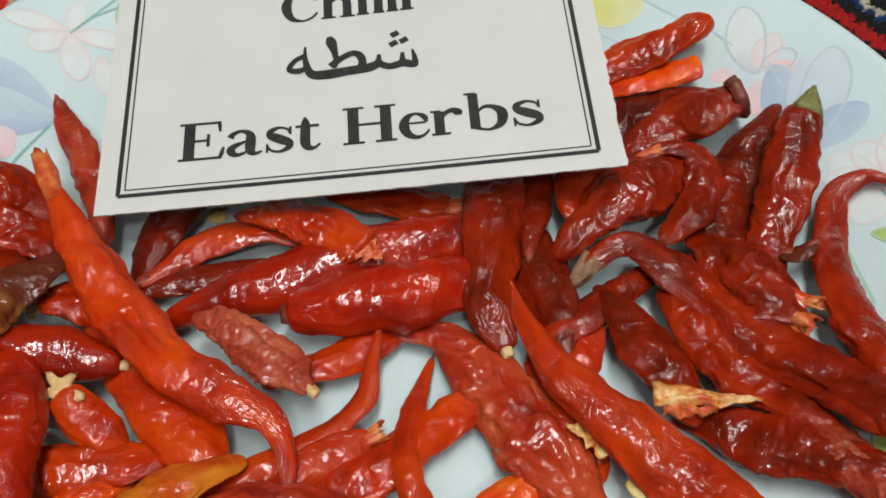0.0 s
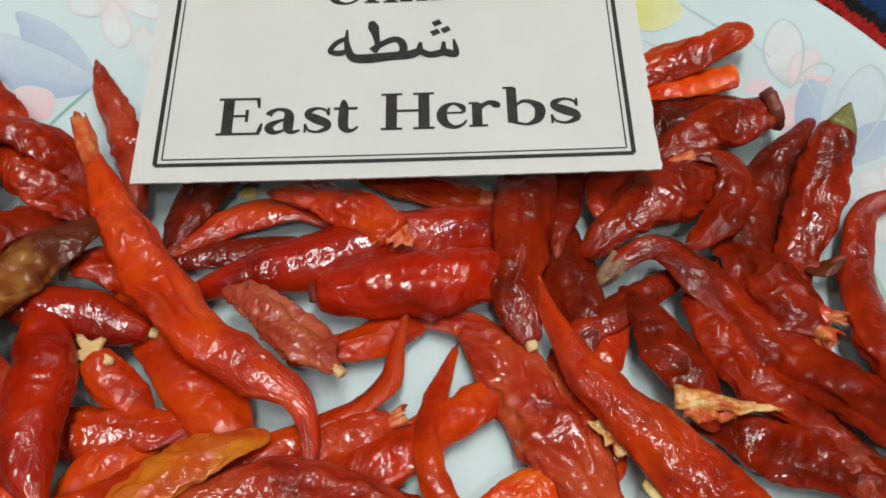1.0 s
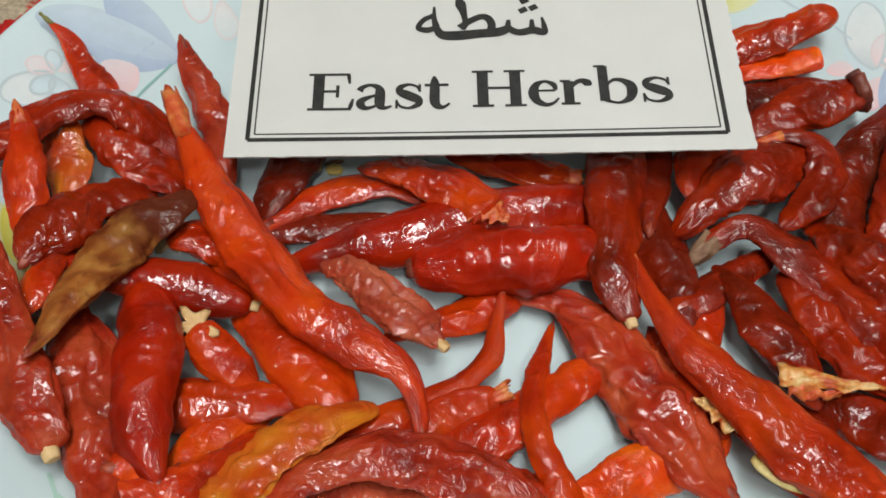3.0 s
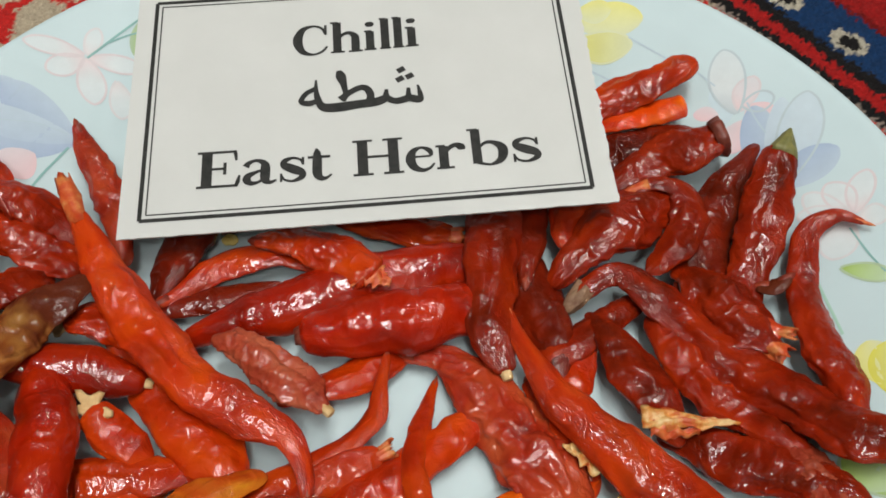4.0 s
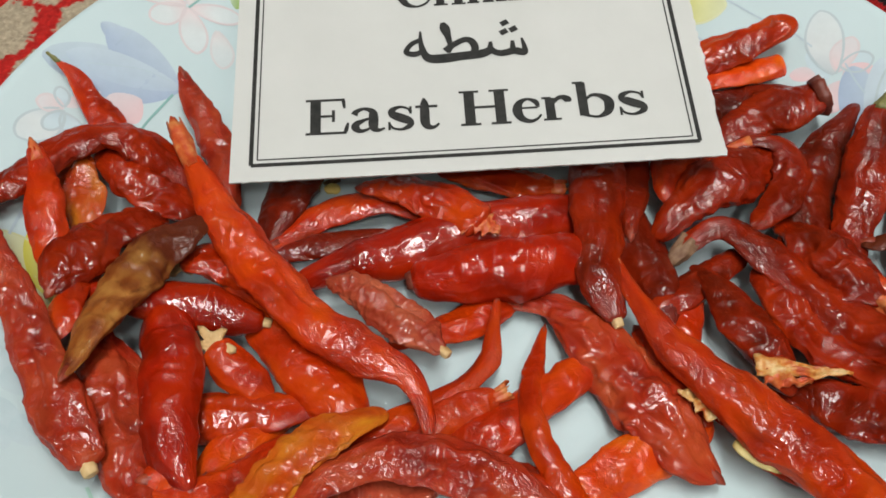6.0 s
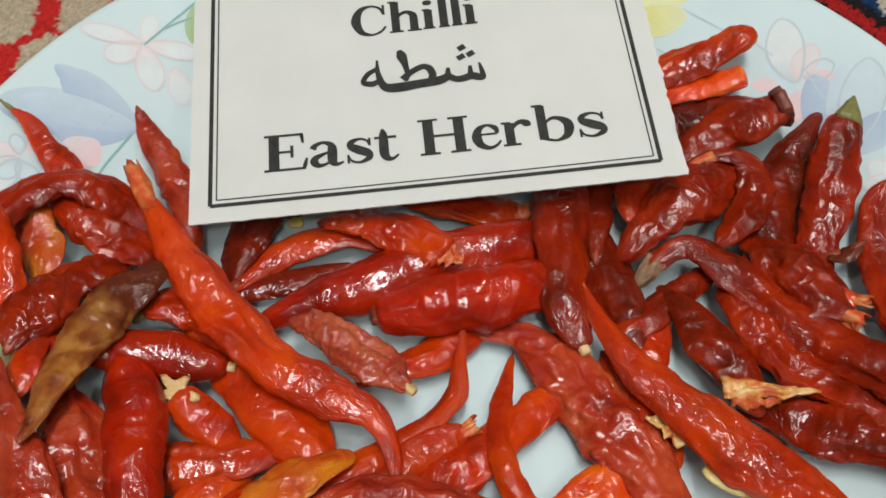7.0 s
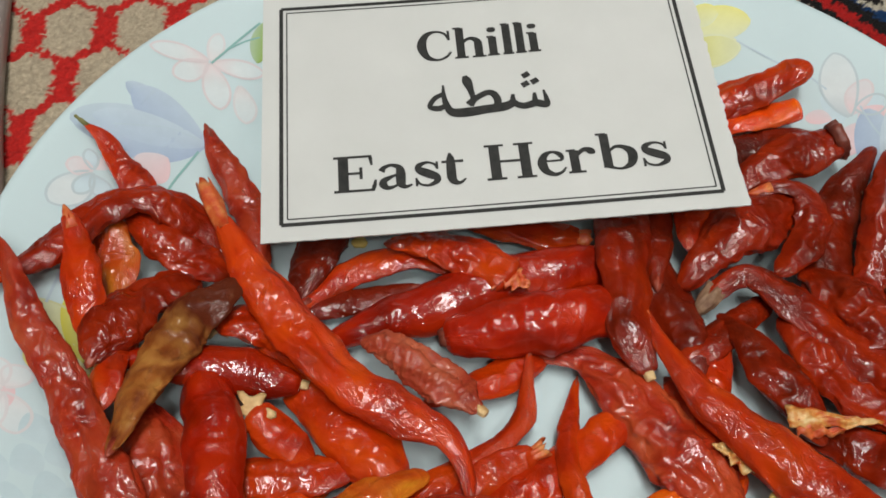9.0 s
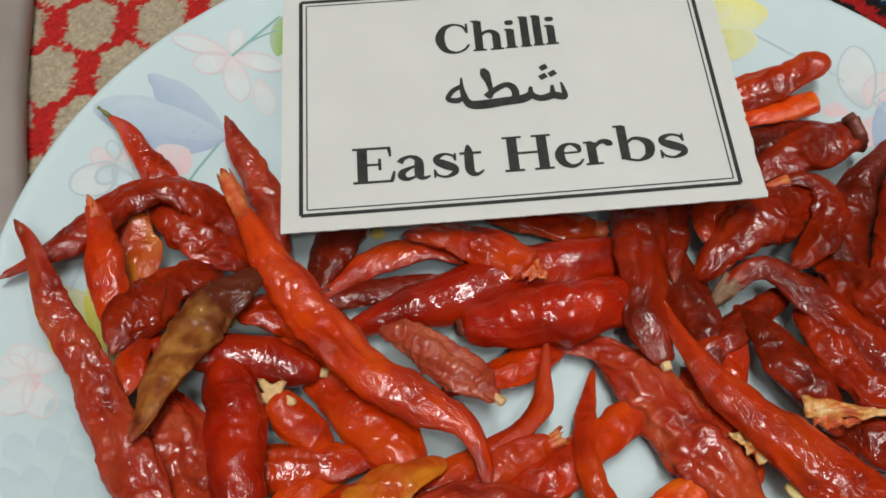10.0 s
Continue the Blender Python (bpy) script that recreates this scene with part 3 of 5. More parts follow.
petal((0.0964, 0.0934), (0.0985, 0.1068), 0.0051, (0.72, 0.68, 0.1))
petal((0.0836, 0.0772), (0.0896, 0.0807), 0.0077, (0.36, 0.55, 0.1), edge=(0.3, 0.45, 0.08))
petal((0.0844, 0.0757), (0.0940, 0.0834), 0.0077, (0.42, 0.6, 0.12))
stem([(-0.0644, 0.2055), (-0.0604, 0.2073), (-0.0563, 0.2075)], 0.0004, (0.45, 0.55, 0.45))
petal((-0.0543, 0.2085), (-0.0562, 0.2109), 0.0010, (0.72, 0.76, 0.76), edge=(0.4, 0.52, 0.36))

# ---- the card ----
U, V, N = Vector((0.99537, 0.07585, 0.05899)), Vector((-0.08550, 0.97929, 0.18350)), Vector((-0.04385, -0.18770, 0.98125))
P0 = Vector((-0.0598, 0.1288, 0.0172))
CW, CH = 0.1070, 0.0745


def on_card(u, v, lift):
    """A place on the card, which sags a little between its supports."""
    sag = 0.0007 * math.sin(math.pi * u / CW) * (0.4 + 0.6 * math.sin(math.pi * v / CH))
    return P0 + U * u + V * v + N * (lift - sag)


def card():
    nu, nv = 90, 64
    verts, faces = [], []
    rng = random.Random(8)
    ju = [rng.gauss(0, 0.00010) for _ in range(nv + 1)]
    jv = [rng.gauss(0, 0.00005) for _ in range(nu + 1)]
    for side, lift in ((0, 0.0), (1, -0.0004)):
        for j in range(nv + 1):
            for i in range(nu + 1):
                u, v = CW * i / nu, CH * j / nv
                if i == nu:
                    u += ju[j] * 1.6
                if j == 0:
                    v += jv[i]
                verts.append(on_card(u, v, lift))
    w = nu + 1
    off = w * (nv + 1)
    for j in range(nv):
        for i in range(nu):
            k = j * w + i
            faces.append((k, k + 1, k + w + 1, k + w))
            faces.append((off + k, off + k + w, off + k + w + 1, off + k + 1))
    ring = [i for i in range(w)] + [j * w + nu for j in range(1, nv + 1)] + [nv * w + i for i in range(nu - 1, -1, -1)] + [j * w for j in range(nv - 1, 0, -1)]
    for a, b in zip(ring, ring[1:] + ring[:1]):
        faces.append((a, off + a, off + b, b))
    return tagged(mesh_ob("name_card", verts, faces, PAPER, None, False), "ivory name card with a black double border, propped on chillies", "card")


CARD = card()
INK_LIFT = [0.00006]


def ink(points, name="pen_line", smooth=True, parent=None):
    """An inked line on the card: (u, v, full width) in millimetres. Returns its corners and faces, to be joined into a letter."""
    INK_LIFT[0] = 0.00006 + (INK_LIFT[0] - 0.00006 + 0.000003) % 0.00006
    if smooth and len(points) > 2:
        P, _ = spline([(p[0], p[1], 0, p[2]) for p in points], 8 * len(points))
    else:
        P = np.array([(p[0], p[1], 0, p[2]) for p in points], dtype=float)
    vs = []
    for i in range(len(P)):
        d = P[min(i + 1, len(P) - 1)][:2] - P[max(i - 1, 0)][:2]
        n = np.array((-d[1], d[0])) / (np.hypot(*d) + 1e-9) * P[i][3] * 0.5
        vs += [on_card((P[i][0] - n[0]) / 1000, (P[i][1] - n[1]) / 1000, INK_LIFT[0]), on_card((P[i][0] + n[0]) / 1000, (P[i][1] + n[1]) / 1000, INK_LIFT[0])]
    return vs, [(2 * i, 2 * i + 2, 2 * i + 3, 2 * i + 1) for i in range(len(P) - 1)]


def letter(name, strokes, x, y, w, h):
    """A letter of bold serif type: strokes in a unit box of its own, set at x, y with a given width and height in millimetres."""
    verts, faces = [], []
    for s in strokes:
        smooth = len(s) > 2
        vs, fs = ink([(x + w * a, y + h * b, h * (t * 1.25 + 0.014)) for a, b, t in s], smooth=smooth)
        k = len(verts)
        verts += vs
        faces += [tuple(q + k for q in f) for f in fs]
    return mesh_ob(name, verts, faces, INK, CARD, False)


def bar(a, b, t):
    """A straight inked bar."""
    return [(*a, t), (*b, t)]


def lower_i():
    return [bar((0.5, 0.02), (0.5, 0.64), 0.17), bar((0.08, 0.02), (0.92, 0.02), 0.04), bar((0.10, 0.645), (0.62, 0.645), 0.04), [(0.5, 0.80, 0.10), (0.5, 0.86, 0.18), (0.5, 0.92, 0.18), (0.5, 0.97, 0.10)]]


def lower_l():
    return [bar((0.5, 0.02), (0.5, 1.04), 0.17), bar((0.06, 0.02), (0.94, 0.02), 0.04), bar((0.08, 1.035), (0.62, 1.035), 0.04)]


GLYPH = {
    "C": [[(0.90, 0.70, 0.04), (0.80, 0.90, 0.05), (0.55, 0.985, 0.05), (0.27, 0.86, 0.13), (0.14, 0.5, 0.20), (0.27, 0.13, 0.13), (0.55, 0.01, 0.05), (0.80, 0.09, 0.05), (0.95, 0.26, 0.04)], bar((0.91, 0.66), (0.91, 1.0), 0.045)],
    "h": [bar((0.22, 0.02), (0.22, 1.04), 0.17), bar((0.02, 0.02), (0.44, 0.02), 0.04), bar((0.02, 1.035), (0.26, 1.035), 0.04), [(0.28, 0.48, 0.04), (0.42, 0.62, 0.07), (0.60, 0.65, 0.09), (0.75, 0.54, 0.15), (0.77, 0.40, 0.17), (0.77, 0.02, 0.17)], bar((0.56, 0.02), (0.98, 0.02), 0.04)],
    "i": lower_i(),
    "l": lower_l(),
    "E": [bar((0.24, 0.02), (0.24, 0.98), 0.19), bar((0.02, 0.02), (0.94, 0.02), 0.045), bar((0.02, 0.98), (0.90, 0.98), 0.045), bar((0.24, 0.51), (0.64, 0.51), 0.045), bar((0.64, 0.34), (0.64, 0.68), 0.05), [(0.86, 0.98, 0.05), (0.87, 0.90, 0.06), (0.89, 0.72, 0.03)], [(0.90, 0.02, 0.05), (0.93, 0.12, 0.07), (0.97, 0.30, 0.03)]],
    "a": [[(0.10, 0.50, 0.13), (0.18, 0.60, 0.09), (0.38, 0.665, 0.06), (0.58, 0.60, 0.11), (0.64, 0.46, 0.17), (0.64, 0.14, 0.17), (0.76, 0.03, 0.08), (0.95, 0.08, 0.03)], [(0.62, 0.40, 0.04), (0.40, 0.34, 0.06), (0.18, 0.24, 0.12), (0.14, 0.13, 0.15), (0.26, 0.03, 0.09), (0.46, 0.06, 0.05), (0.62, 0.16, 0.04)]],
    "s": [[(0.84, 0.48, 0.03), (0.76, 0.60, 0.04), (0.50, 0.66, 0.05), (0.24, 0.58, 0.11), (0.24, 0.46, 0.15), (0.50, 0.35, 0.18), (0.78, 0.24, 0.16), (0.80, 0.11, 0.11), (0.52, 0.01, 0.05), (0.24, 0.06, 0.04), (0.12, 0.20, 0.03)], bar((0.85, 0.45), (0.85, 0.67), 0.035), bar((0.12, 0.0), (0.12, 0.24), 0.035)],
    "t": [[(0.38, 0.88, 0.03), (0.40, 0.72, 0.14), (0.40, 0.50, 0.17), (0.40, 0.18, 0.17), (0.52, 0.04, 0.12), (0.74, 0.02, 0.06), (0.96, 0.12, 0.03)], bar((0.03, 0.63), (0.92, 0.63), 0.05)],
    "H": [bar((0.20, 0.02), (0.20, 0.98), 0.19), bar((0.80, 0.02), (0.80, 0.98), 0.19), bar((0.2, 0.51), (0.8, 0.51), 0.045), bar((0.01, 0.02), (0.40, 0.02), 0.04), bar((0.60, 0.02), (0.99, 0.02), 0.04), bar((0.01, 0.98), (0.40, 0.98), 0.04), bar((0.60, 0.98), (0.99, 0.98), 0.04)],
    "e": [[(0.14, 0.40, 0.03), (0.84, 0.40, 0.04)], [(0.86, 0.40, 0.05), (0.80, 0.56, 0.10), (0.54, 0.655, 0.05), (0.28, 0.56, 0.12), (0.18, 0.34, 0.18), (0.28, 0.12, 0.14), (0.54, 0.01, 0.08), (0.78, 0.06, 0.05), (0.94, 0.19, 0.03)]],
    "r": [bar((0.28, 0.02), (0.28, 0.64), 0.17), bar((0.03, 0.02), (0.60, 0.02), 0.04), bar((0.03, 0.645), (0.34, 0.645), 0.04), [(0.36, 0.46, 0.05), (0.52, 0.60, 0.08), (0.70, 0.645, 0.10), (0.86, 0.58, 0.15), (0.87, 0.50, 0.10)]],
    "b": [bar((0.20, 0.06), (0.20, 1.04), 0.17), bar((0.0, 1.035), (0.26, 1.035), 0.04), [(0.28, 0.52, 0.04), (0.44, 0.64, 0.06), (0.64, 0.62, 0.09), (0.82, 0.48, 0.17), (0.84, 0.30, 0.18), (0.76, 0.12, 0.13), (0.54, 0.01, 0.05), (0.34, 0.04, 0.05), (0.20, 0.10, 0.08)]],
}
# "Chilli" above, "East Herbs" below
for ch, x, w in (("C", 37.3, 8.7), ("h", 46.2, 7.9), ("i", 54.1, 3.4), ("l", 57.9, 3.0), ("l", 61.0, 3.0), ("i", 63.9, 3.7)):
    letter("letter", GLYPH[ch], x, 46.9 + 0.02 * (x - 37), w, 8.9)
for ch, x, w in (("E", 16.0, 9.9), ("a", 26.1, 8.0), ("s", 33.9, 6.6), ("t", 40.4, 5.6), ("H", 50.4, 11.4), ("e", 62.0, 6.9), ("r", 68.7, 6.9), ("b", 76.2, 9.0), ("s", 85.3, 7.3)):
    letter("letter", GLYPH[ch], x, 11.4 + 0.011 * (x - 16), w, 9.4)
# the Arabic word between them
ARABIC = [
    [(66.2, 35.8, 0.5), (66.6, 33.3, 1.2), (66.5, 31.5, 1.6), (64.9, 32.0, 2.1), (64.0, 32.5, 1.6), (64.0, 35.2, 0.8)],
    [(64.0, 32.2, 2.0), (61.0, 31.6, 1.8), (58.9, 32.9, 1.6), (58.9, 35.2, 0.8)],
    [(58.9, 32.8, 2.0), (56.5, 31.8, 2.4), (51.9, 31.4, 2.4), (48.1, 31.0, 2.6), (44.8, 31.1, 2.4), (43.4, 32.5, 1.8), (42.7, 35.7, 1.2), (42.7, 39.3, 0.5)],
    [(48.2, 33.1, 1.8), (50.3, 34.9, 1.6), (53.0, 36.2, 1.6), (54.6, 35.5, 1.8), (55.2, 33.5, 1.8), (54.5, 31.7, 1.6)],
    [(48.0, 41.6, 1.1), (48.5, 39.9, 2.4), (49.1, 37.4, 1.6), (49.5, 34.2, 1.2), (48.8, 32.7, 1.3)],
    [(42.5, 36.7, 1.3), (40.4, 35.5, 1.3), (39.2, 33.3, 1.3), (41.1, 32.6, 1.6), (42.8, 33.3, 1.3), (43.4, 34.4, 1.1)],
]
for line in ARABIC:
    vs, fs = ink(line)
    mesh_ob("letter_stroke", vs, fs, INK, CARD, False)
for x, y in ((62.6, 40.6), (64.5, 38.6), (62.2, 37.9)):
    vs, fs = ink([(x - 0.85, y - 0.45, 1.5), (x + 0.85, y + 0.45, 1.5)], smooth=False)
    mesh_ob("letter_dot", vs, fs, INK, CARD, False)
# double border
for inset, width in ((0.0, 0.95), (1.35, 0.32)):
    l, r, b, t = 4.5 + inset, 102.0 - inset, 4.1 + inset, 66.0 - inset
    for a, c in (((l, b), (r, b)), ((r, b), (r, t)), ((r, t), (l, t)), ((l, t), (l, b))):
        run = [(a[0] + (c[0] - a[0]) * k / 30, a[1] + (c[1] - a[1]) * k / 30, width) for k in range(31)]
        vs, fs = ink(run, smooth=False)
        mesh_ob("border_line", vs, fs, INK, CARD, False)

# ---- the chillies ----
LOOKS = {
    "red": "wrinkled dried red chilli on the plate", "bright": "papery bright orange-red dried chilli",
    "dark": "dark red dried chilli with sunken glossy skin", "deep": "dark maroon dried chilli in the heap", "glossy": "smooth glossy deep-red dried chilli",
    "dull": "crumpled dusty brownish-red dried chilli", "pink": "dusty rosy-red dried chilli",
    "orange": "thin-skinned orange-red dried chilli", "husk": "orange and yellow dried chilli husk, split along its side",
    "brown": "brown dried chilli blotched with tan, on top of the heap",
}
TAILS = {"stub": "with a pale stalk stub", "star": "with a pale star-shaped calyx", "torn": "with a torn open end", "ring": "with a shrivelled end", "cap": "with a brown cap",
         "green": "with an olive green calyx", "tan": "with a tan pointed tip", "grey": "with a greyish dried calyx",
         "long_torn": "with a long torn orange calyx", "green_thread": "with a thin dry stalk", "point": "with a dry pointed tip", "cut": "with a snapped end", "round": "with a blunt rounded end"}
COUNT = [0]


def run_on(a, b):
    """Where a pod that slips under its neighbours ends: a little further on, lower and thinner."""
    d = np.array(b[:3]) - np.array(a[:3])
    d = d / np.linalg.norm(d) * 0.0065
    x, y = b[0] + d[0], b[1] + d[1]
    return (x, y, max(plate_z(x, y) + b[3] * 0.4, b[2] + d[2] - 0.0018), b[3] * 0.6)


GRADS = np.random.default_rng(21).normal(size=(4096, 3))
GRADS /= np.linalg.norm(GRADS, axis=1)[:, None]


def relief(x, y, z):
    """Smooth gradient noise over arrays, about -0.7 to 0.7."""
    x, y, z = np.broadcast_arrays(x, y, z)
    ix, iy, iz = np.floor(x).astype(np.int64), np.floor(y).astype(np.int64), np.floor(z).astype(np.int64)
    fx, fy, fz = x - ix, y - iy, z - iz
    wx, wy, wz = (f * f * f * (f * (f * 6 - 15) + 10) for f in (fx, fy, fz))
    total = 0.0
    for dx in (0, 1):
        for dy in (0, 1):
            for dz in (0, 1):
                h = ((ix + dx) * 73856093 ^ (iy + dy) * 19349663 ^ (iz + dz) * 83492791) & 4095
                g = GRADS[h]
                dot = g[..., 0] * (fx - dx) + g[..., 1] * (fy - dy) + g[..., 2] * (fz - dz)
                total = total + dot * (wx if dx else 1 - wx) * (wy if dy else 1 - wy) * (wz if dz else 1 - wz)
    return total


# how each sort of skin has dried: thickness against width, long folds, crumpling, fine puckers
DRIED = {
    "glossy": (0.82, 0.10, 0.10, 0.015), "bright": (0.52, 0.30, 0.16, 0.030), "orange": (0.48, 0.30, 0.20, 0.03),
    "dark": (0.48, 0.34, 0.26, 0.04), "deep": (0.50, 0.32, 0.24, 0.04), "red": (0.48, 0.34, 0.26, 0.04),
    "pink": (0.42, 0.40, 0.30, 0.06), "dull": (0.44, 0.80, 0.24, 0.20), "husk": (0.26, 0.50, 0.60, 0.10), "brown": (0.42, 0.45, 0.34, 0.06),
}


def chilli(kind, wrinkle, line, head=None, tail=None):
    """A dried pod along a line of (x, y, z, radius): collapsed, folded lengthways, crumpled and puckered."""
    head = head or ("point" if line[0][3] < 0.0018 else None)
    tail = tail or ("point" if line[-1][3] < 0.0018 else None)
    COUNT[0] += 1
    seed = COUNT[0] * 7.31
    steps, around = 170, 64
    if not tail and line[-1][3] > 0.0023:
        line = line + [run_on(line[-2], line[-1])]
    if not head and line[0][3] > 0.0023:
        line = [run_on(line[1], line[0])] + line
    P, length = spline(line, steps)
    C, R = P[:, :3], np.maximum(P[:, 3], 0.0003)
    T = np.gradient(C, axis=0)
    T /= np.linalg.norm(T, axis=1)[:, None]
    up = np.array((0, 0, 1.0))
    S = np.cross(T, up)
    S /= np.linalg.norm(S, axis=1)[:, None] + 1e-9
    W = np.cross(S, T)
    thick, fold_k, crumple_k, pucker_k = DRIED[kind]
    s = np.linspace(0, length, steps + 1)
    r = R.copy()
    # rounded ends, blunt where a calyx sits
    for gap, end, r_end in ((s, head, R[0]), (length - s, tail, R[-1])):
        e = 0.9 if end == "round" else 0.18 if end == "cut" else 0.55 if end else 1.7
        reach = max(0.0012, e * r_end)
        r = np.where(gap < reach, r * (np.sqrt(np.clip(1 - (1 - np.minimum(gap / reach, 1)) ** 2, 0, 1)) * 0.96 + 0.04), r)
    mm = s * 1000
    r = r * (1 + 0.13 * wrinkle * relief(seed + 6.0, mm / 7.5, 2.5) + 0.15 * wrinkle * relief(seed + 2.2, mm / 3.6, 6.5))
    flat = thick * (1 + 0.25 * relief(seed, mm / 14, 3.1))
    twist = 0.75 * relief(seed + 9, mm / 22, 1.7)
    bow = R * (0.24 * relief(seed + 4, mm / 8, 0.5))
    a = 2 * math.pi * np.arange(around) / around - math.pi / 2
    ca, sa = np.cos(a)[None, :], np.sin(a)[None, :]
    # place on the skin in millimetres, before it shrivelled
    px, py, pz = ca * R[:, None] * 1000 + seed * 3.7, sa * R[:, None] * 800, mm[:, None] + 0 * ca
    wx, wy = relief(px / 4.2, py / 4.2, pz / 5.5 + 40), relief(px / 4.2 + 17, py / 4.2, pz / 5.5)
    dent = relief(px / 7, py / 7, pz / 9)
    fold = 0.42 - 2.0 * np.abs(relief(px / 4.4 + 0.6 * wx, py / 4.4 + 9, pz / 21 + 0.25 * wy))
    crumple = 0.40 - 2.0 * np.abs(relief(px / 5.2 + 0.8 * wx, py / 5.2 + 0.8 * wy, pz / 4.8 + 0.9 * wy))
    pucker = 0.36 - 1.8 * np.abs(relief(px / 1.8 + 0.9 * wy, py / 1.8, pz / 1.5 + 0.9 * wx))
    shape = wrinkle * (0.34 * dent + fold_k * fold + crumple_k * crumple + pucker_k * pucker)
    kx, kz = 1 + 0.55 * shape, 1 + 1.15 * shape
    lens = 1 - 0.22 * np.abs(ca) ** 3
    ex, ez = r[:, None] * kx * ca, r[:, None] * kz * sa * flat[:, None] * lens
    ct, st = np.cos(twist)[:, None], np.sin(twist)[:, None]
    x, z = ex * ct - ez * st, ex * st + ez * ct
    verts = C[:, None, :] + S[:, None, :] * (x + bow[:, None])[..., None] + W[:, None, :] * z[..., None]
    girth = float(np.max(R)) * 0.8
    i, j = np.meshgrid(np.arange(steps), np.arange(around), indexing="ij")
    k = (j + 1) % around
    quads = np.stack([i * around + j, i * around + k, (i + 1) * around + k, (i + 1) * around + j], -1).reshape(-1, 4)
    v0, v1 = 2 * math.pi * j / around * girth, 2 * math.pi * (j + 1) / around * girth
    loops = np.stack([np.stack([s[i], v0], -1), np.stack([s[i], v1], -1), np.stack([s[i + 1], v1], -1), np.stack([s[i + 1], v0], -1)], 2).reshape(-1, 2)
    caps = [tuple(range(around))[::-1], tuple(steps * around + q for q in range(around))]
    ends = [(0.0, 0.0)] * around + [(length, 0.0)] * around
    ob = mesh_ob("dried_chilli", verts.reshape(-1, 3), quads.tolist() + caps, SKIN[kind])
    layer = ob.data.uv_layers.new(name="UVMap")
    layer.data.foreach_set("uv", np.concatenate([loops, np.array(ends)]).astype(np.float32).ravel())
    worn = ob.data.attributes.new("worn", "FLOAT", "POINT")
    worn.data.foreach_set("value", np.clip(0.35 + 0.55 * fold + 0.75 * crumple + 0.45 * pucker, 0, 1).astype(np.float32).ravel())
    words = LOOKS[kind]
    for end in (head, tail)[:1] if head and head != "point" else (tail or head,):
        if end:
            words = words.split(" with ")[0].split(",")[0] + " " + TAILS[end]
    tagged(ob, words, "chilli", "dried chillies on the plate")
    if head:
        calyx(ob, head, C[0], -T[0], S[0], float(line[0][3]), seed)
    if tail:
        calyx(ob, tail, C[-1], T[-1], S[-1], float(line[-1][3]), seed + 2)
    return ob


def flap(ob, a, b, width, mat, name="torn_flap"):
    """A loose, curled tongue of torn skin from a to b."""
    a, b = Vector(a), Vector(b)
    d = b - a
    n = Vector((-d.y, d.x, 0)).normalized()
    rows, cols = 16, 8
    verts, faces = [], []
    for shell in (0, -0.00025):
        for i in range(rows + 1):
            t = i / rows
            half = width * 0.5 * (1 - t ** 1.3) * (0.85 + 0.9 * noise.noise((t * 7, a.x * 900, 0.2))) + 0.0003
            for j in range(cols + 1):
                q = j / cols * 2 - 1
                z = 0.0006 * (1 - q * q) + 0.0016 * noise.noise((t * 7, q * 2.2, a.x * 700)) + shell
                verts.append(a + d * t + n * (half * q + 0.0006 * noise.noise((t * 4, 3, a.y * 800))) + Vector((0, 0, z)))
    w, m = cols + 1, (rows + 1) * (cols + 1)
    for i in range(rows):
        for j in range(cols):
            k = i * w + j
            faces += [(k, k + 1, k + w + 1, k + w), (m + k, m + k + w, m + k + w + 1, m + k + 1)]
    rim = [j for j in range(w)] + [i * w + cols for i in range(1, rows + 1)] + [rows * w + j for j in range(cols - 1, -1, -1)] + [i * w for i in range(rows - 1, 0, -1)]
    for p, q in zip(rim, rim[1:] + rim[:1]):
        faces.append((p, m + p, m + q, q))
    return mesh_ob(name, verts, faces, mat, ob)


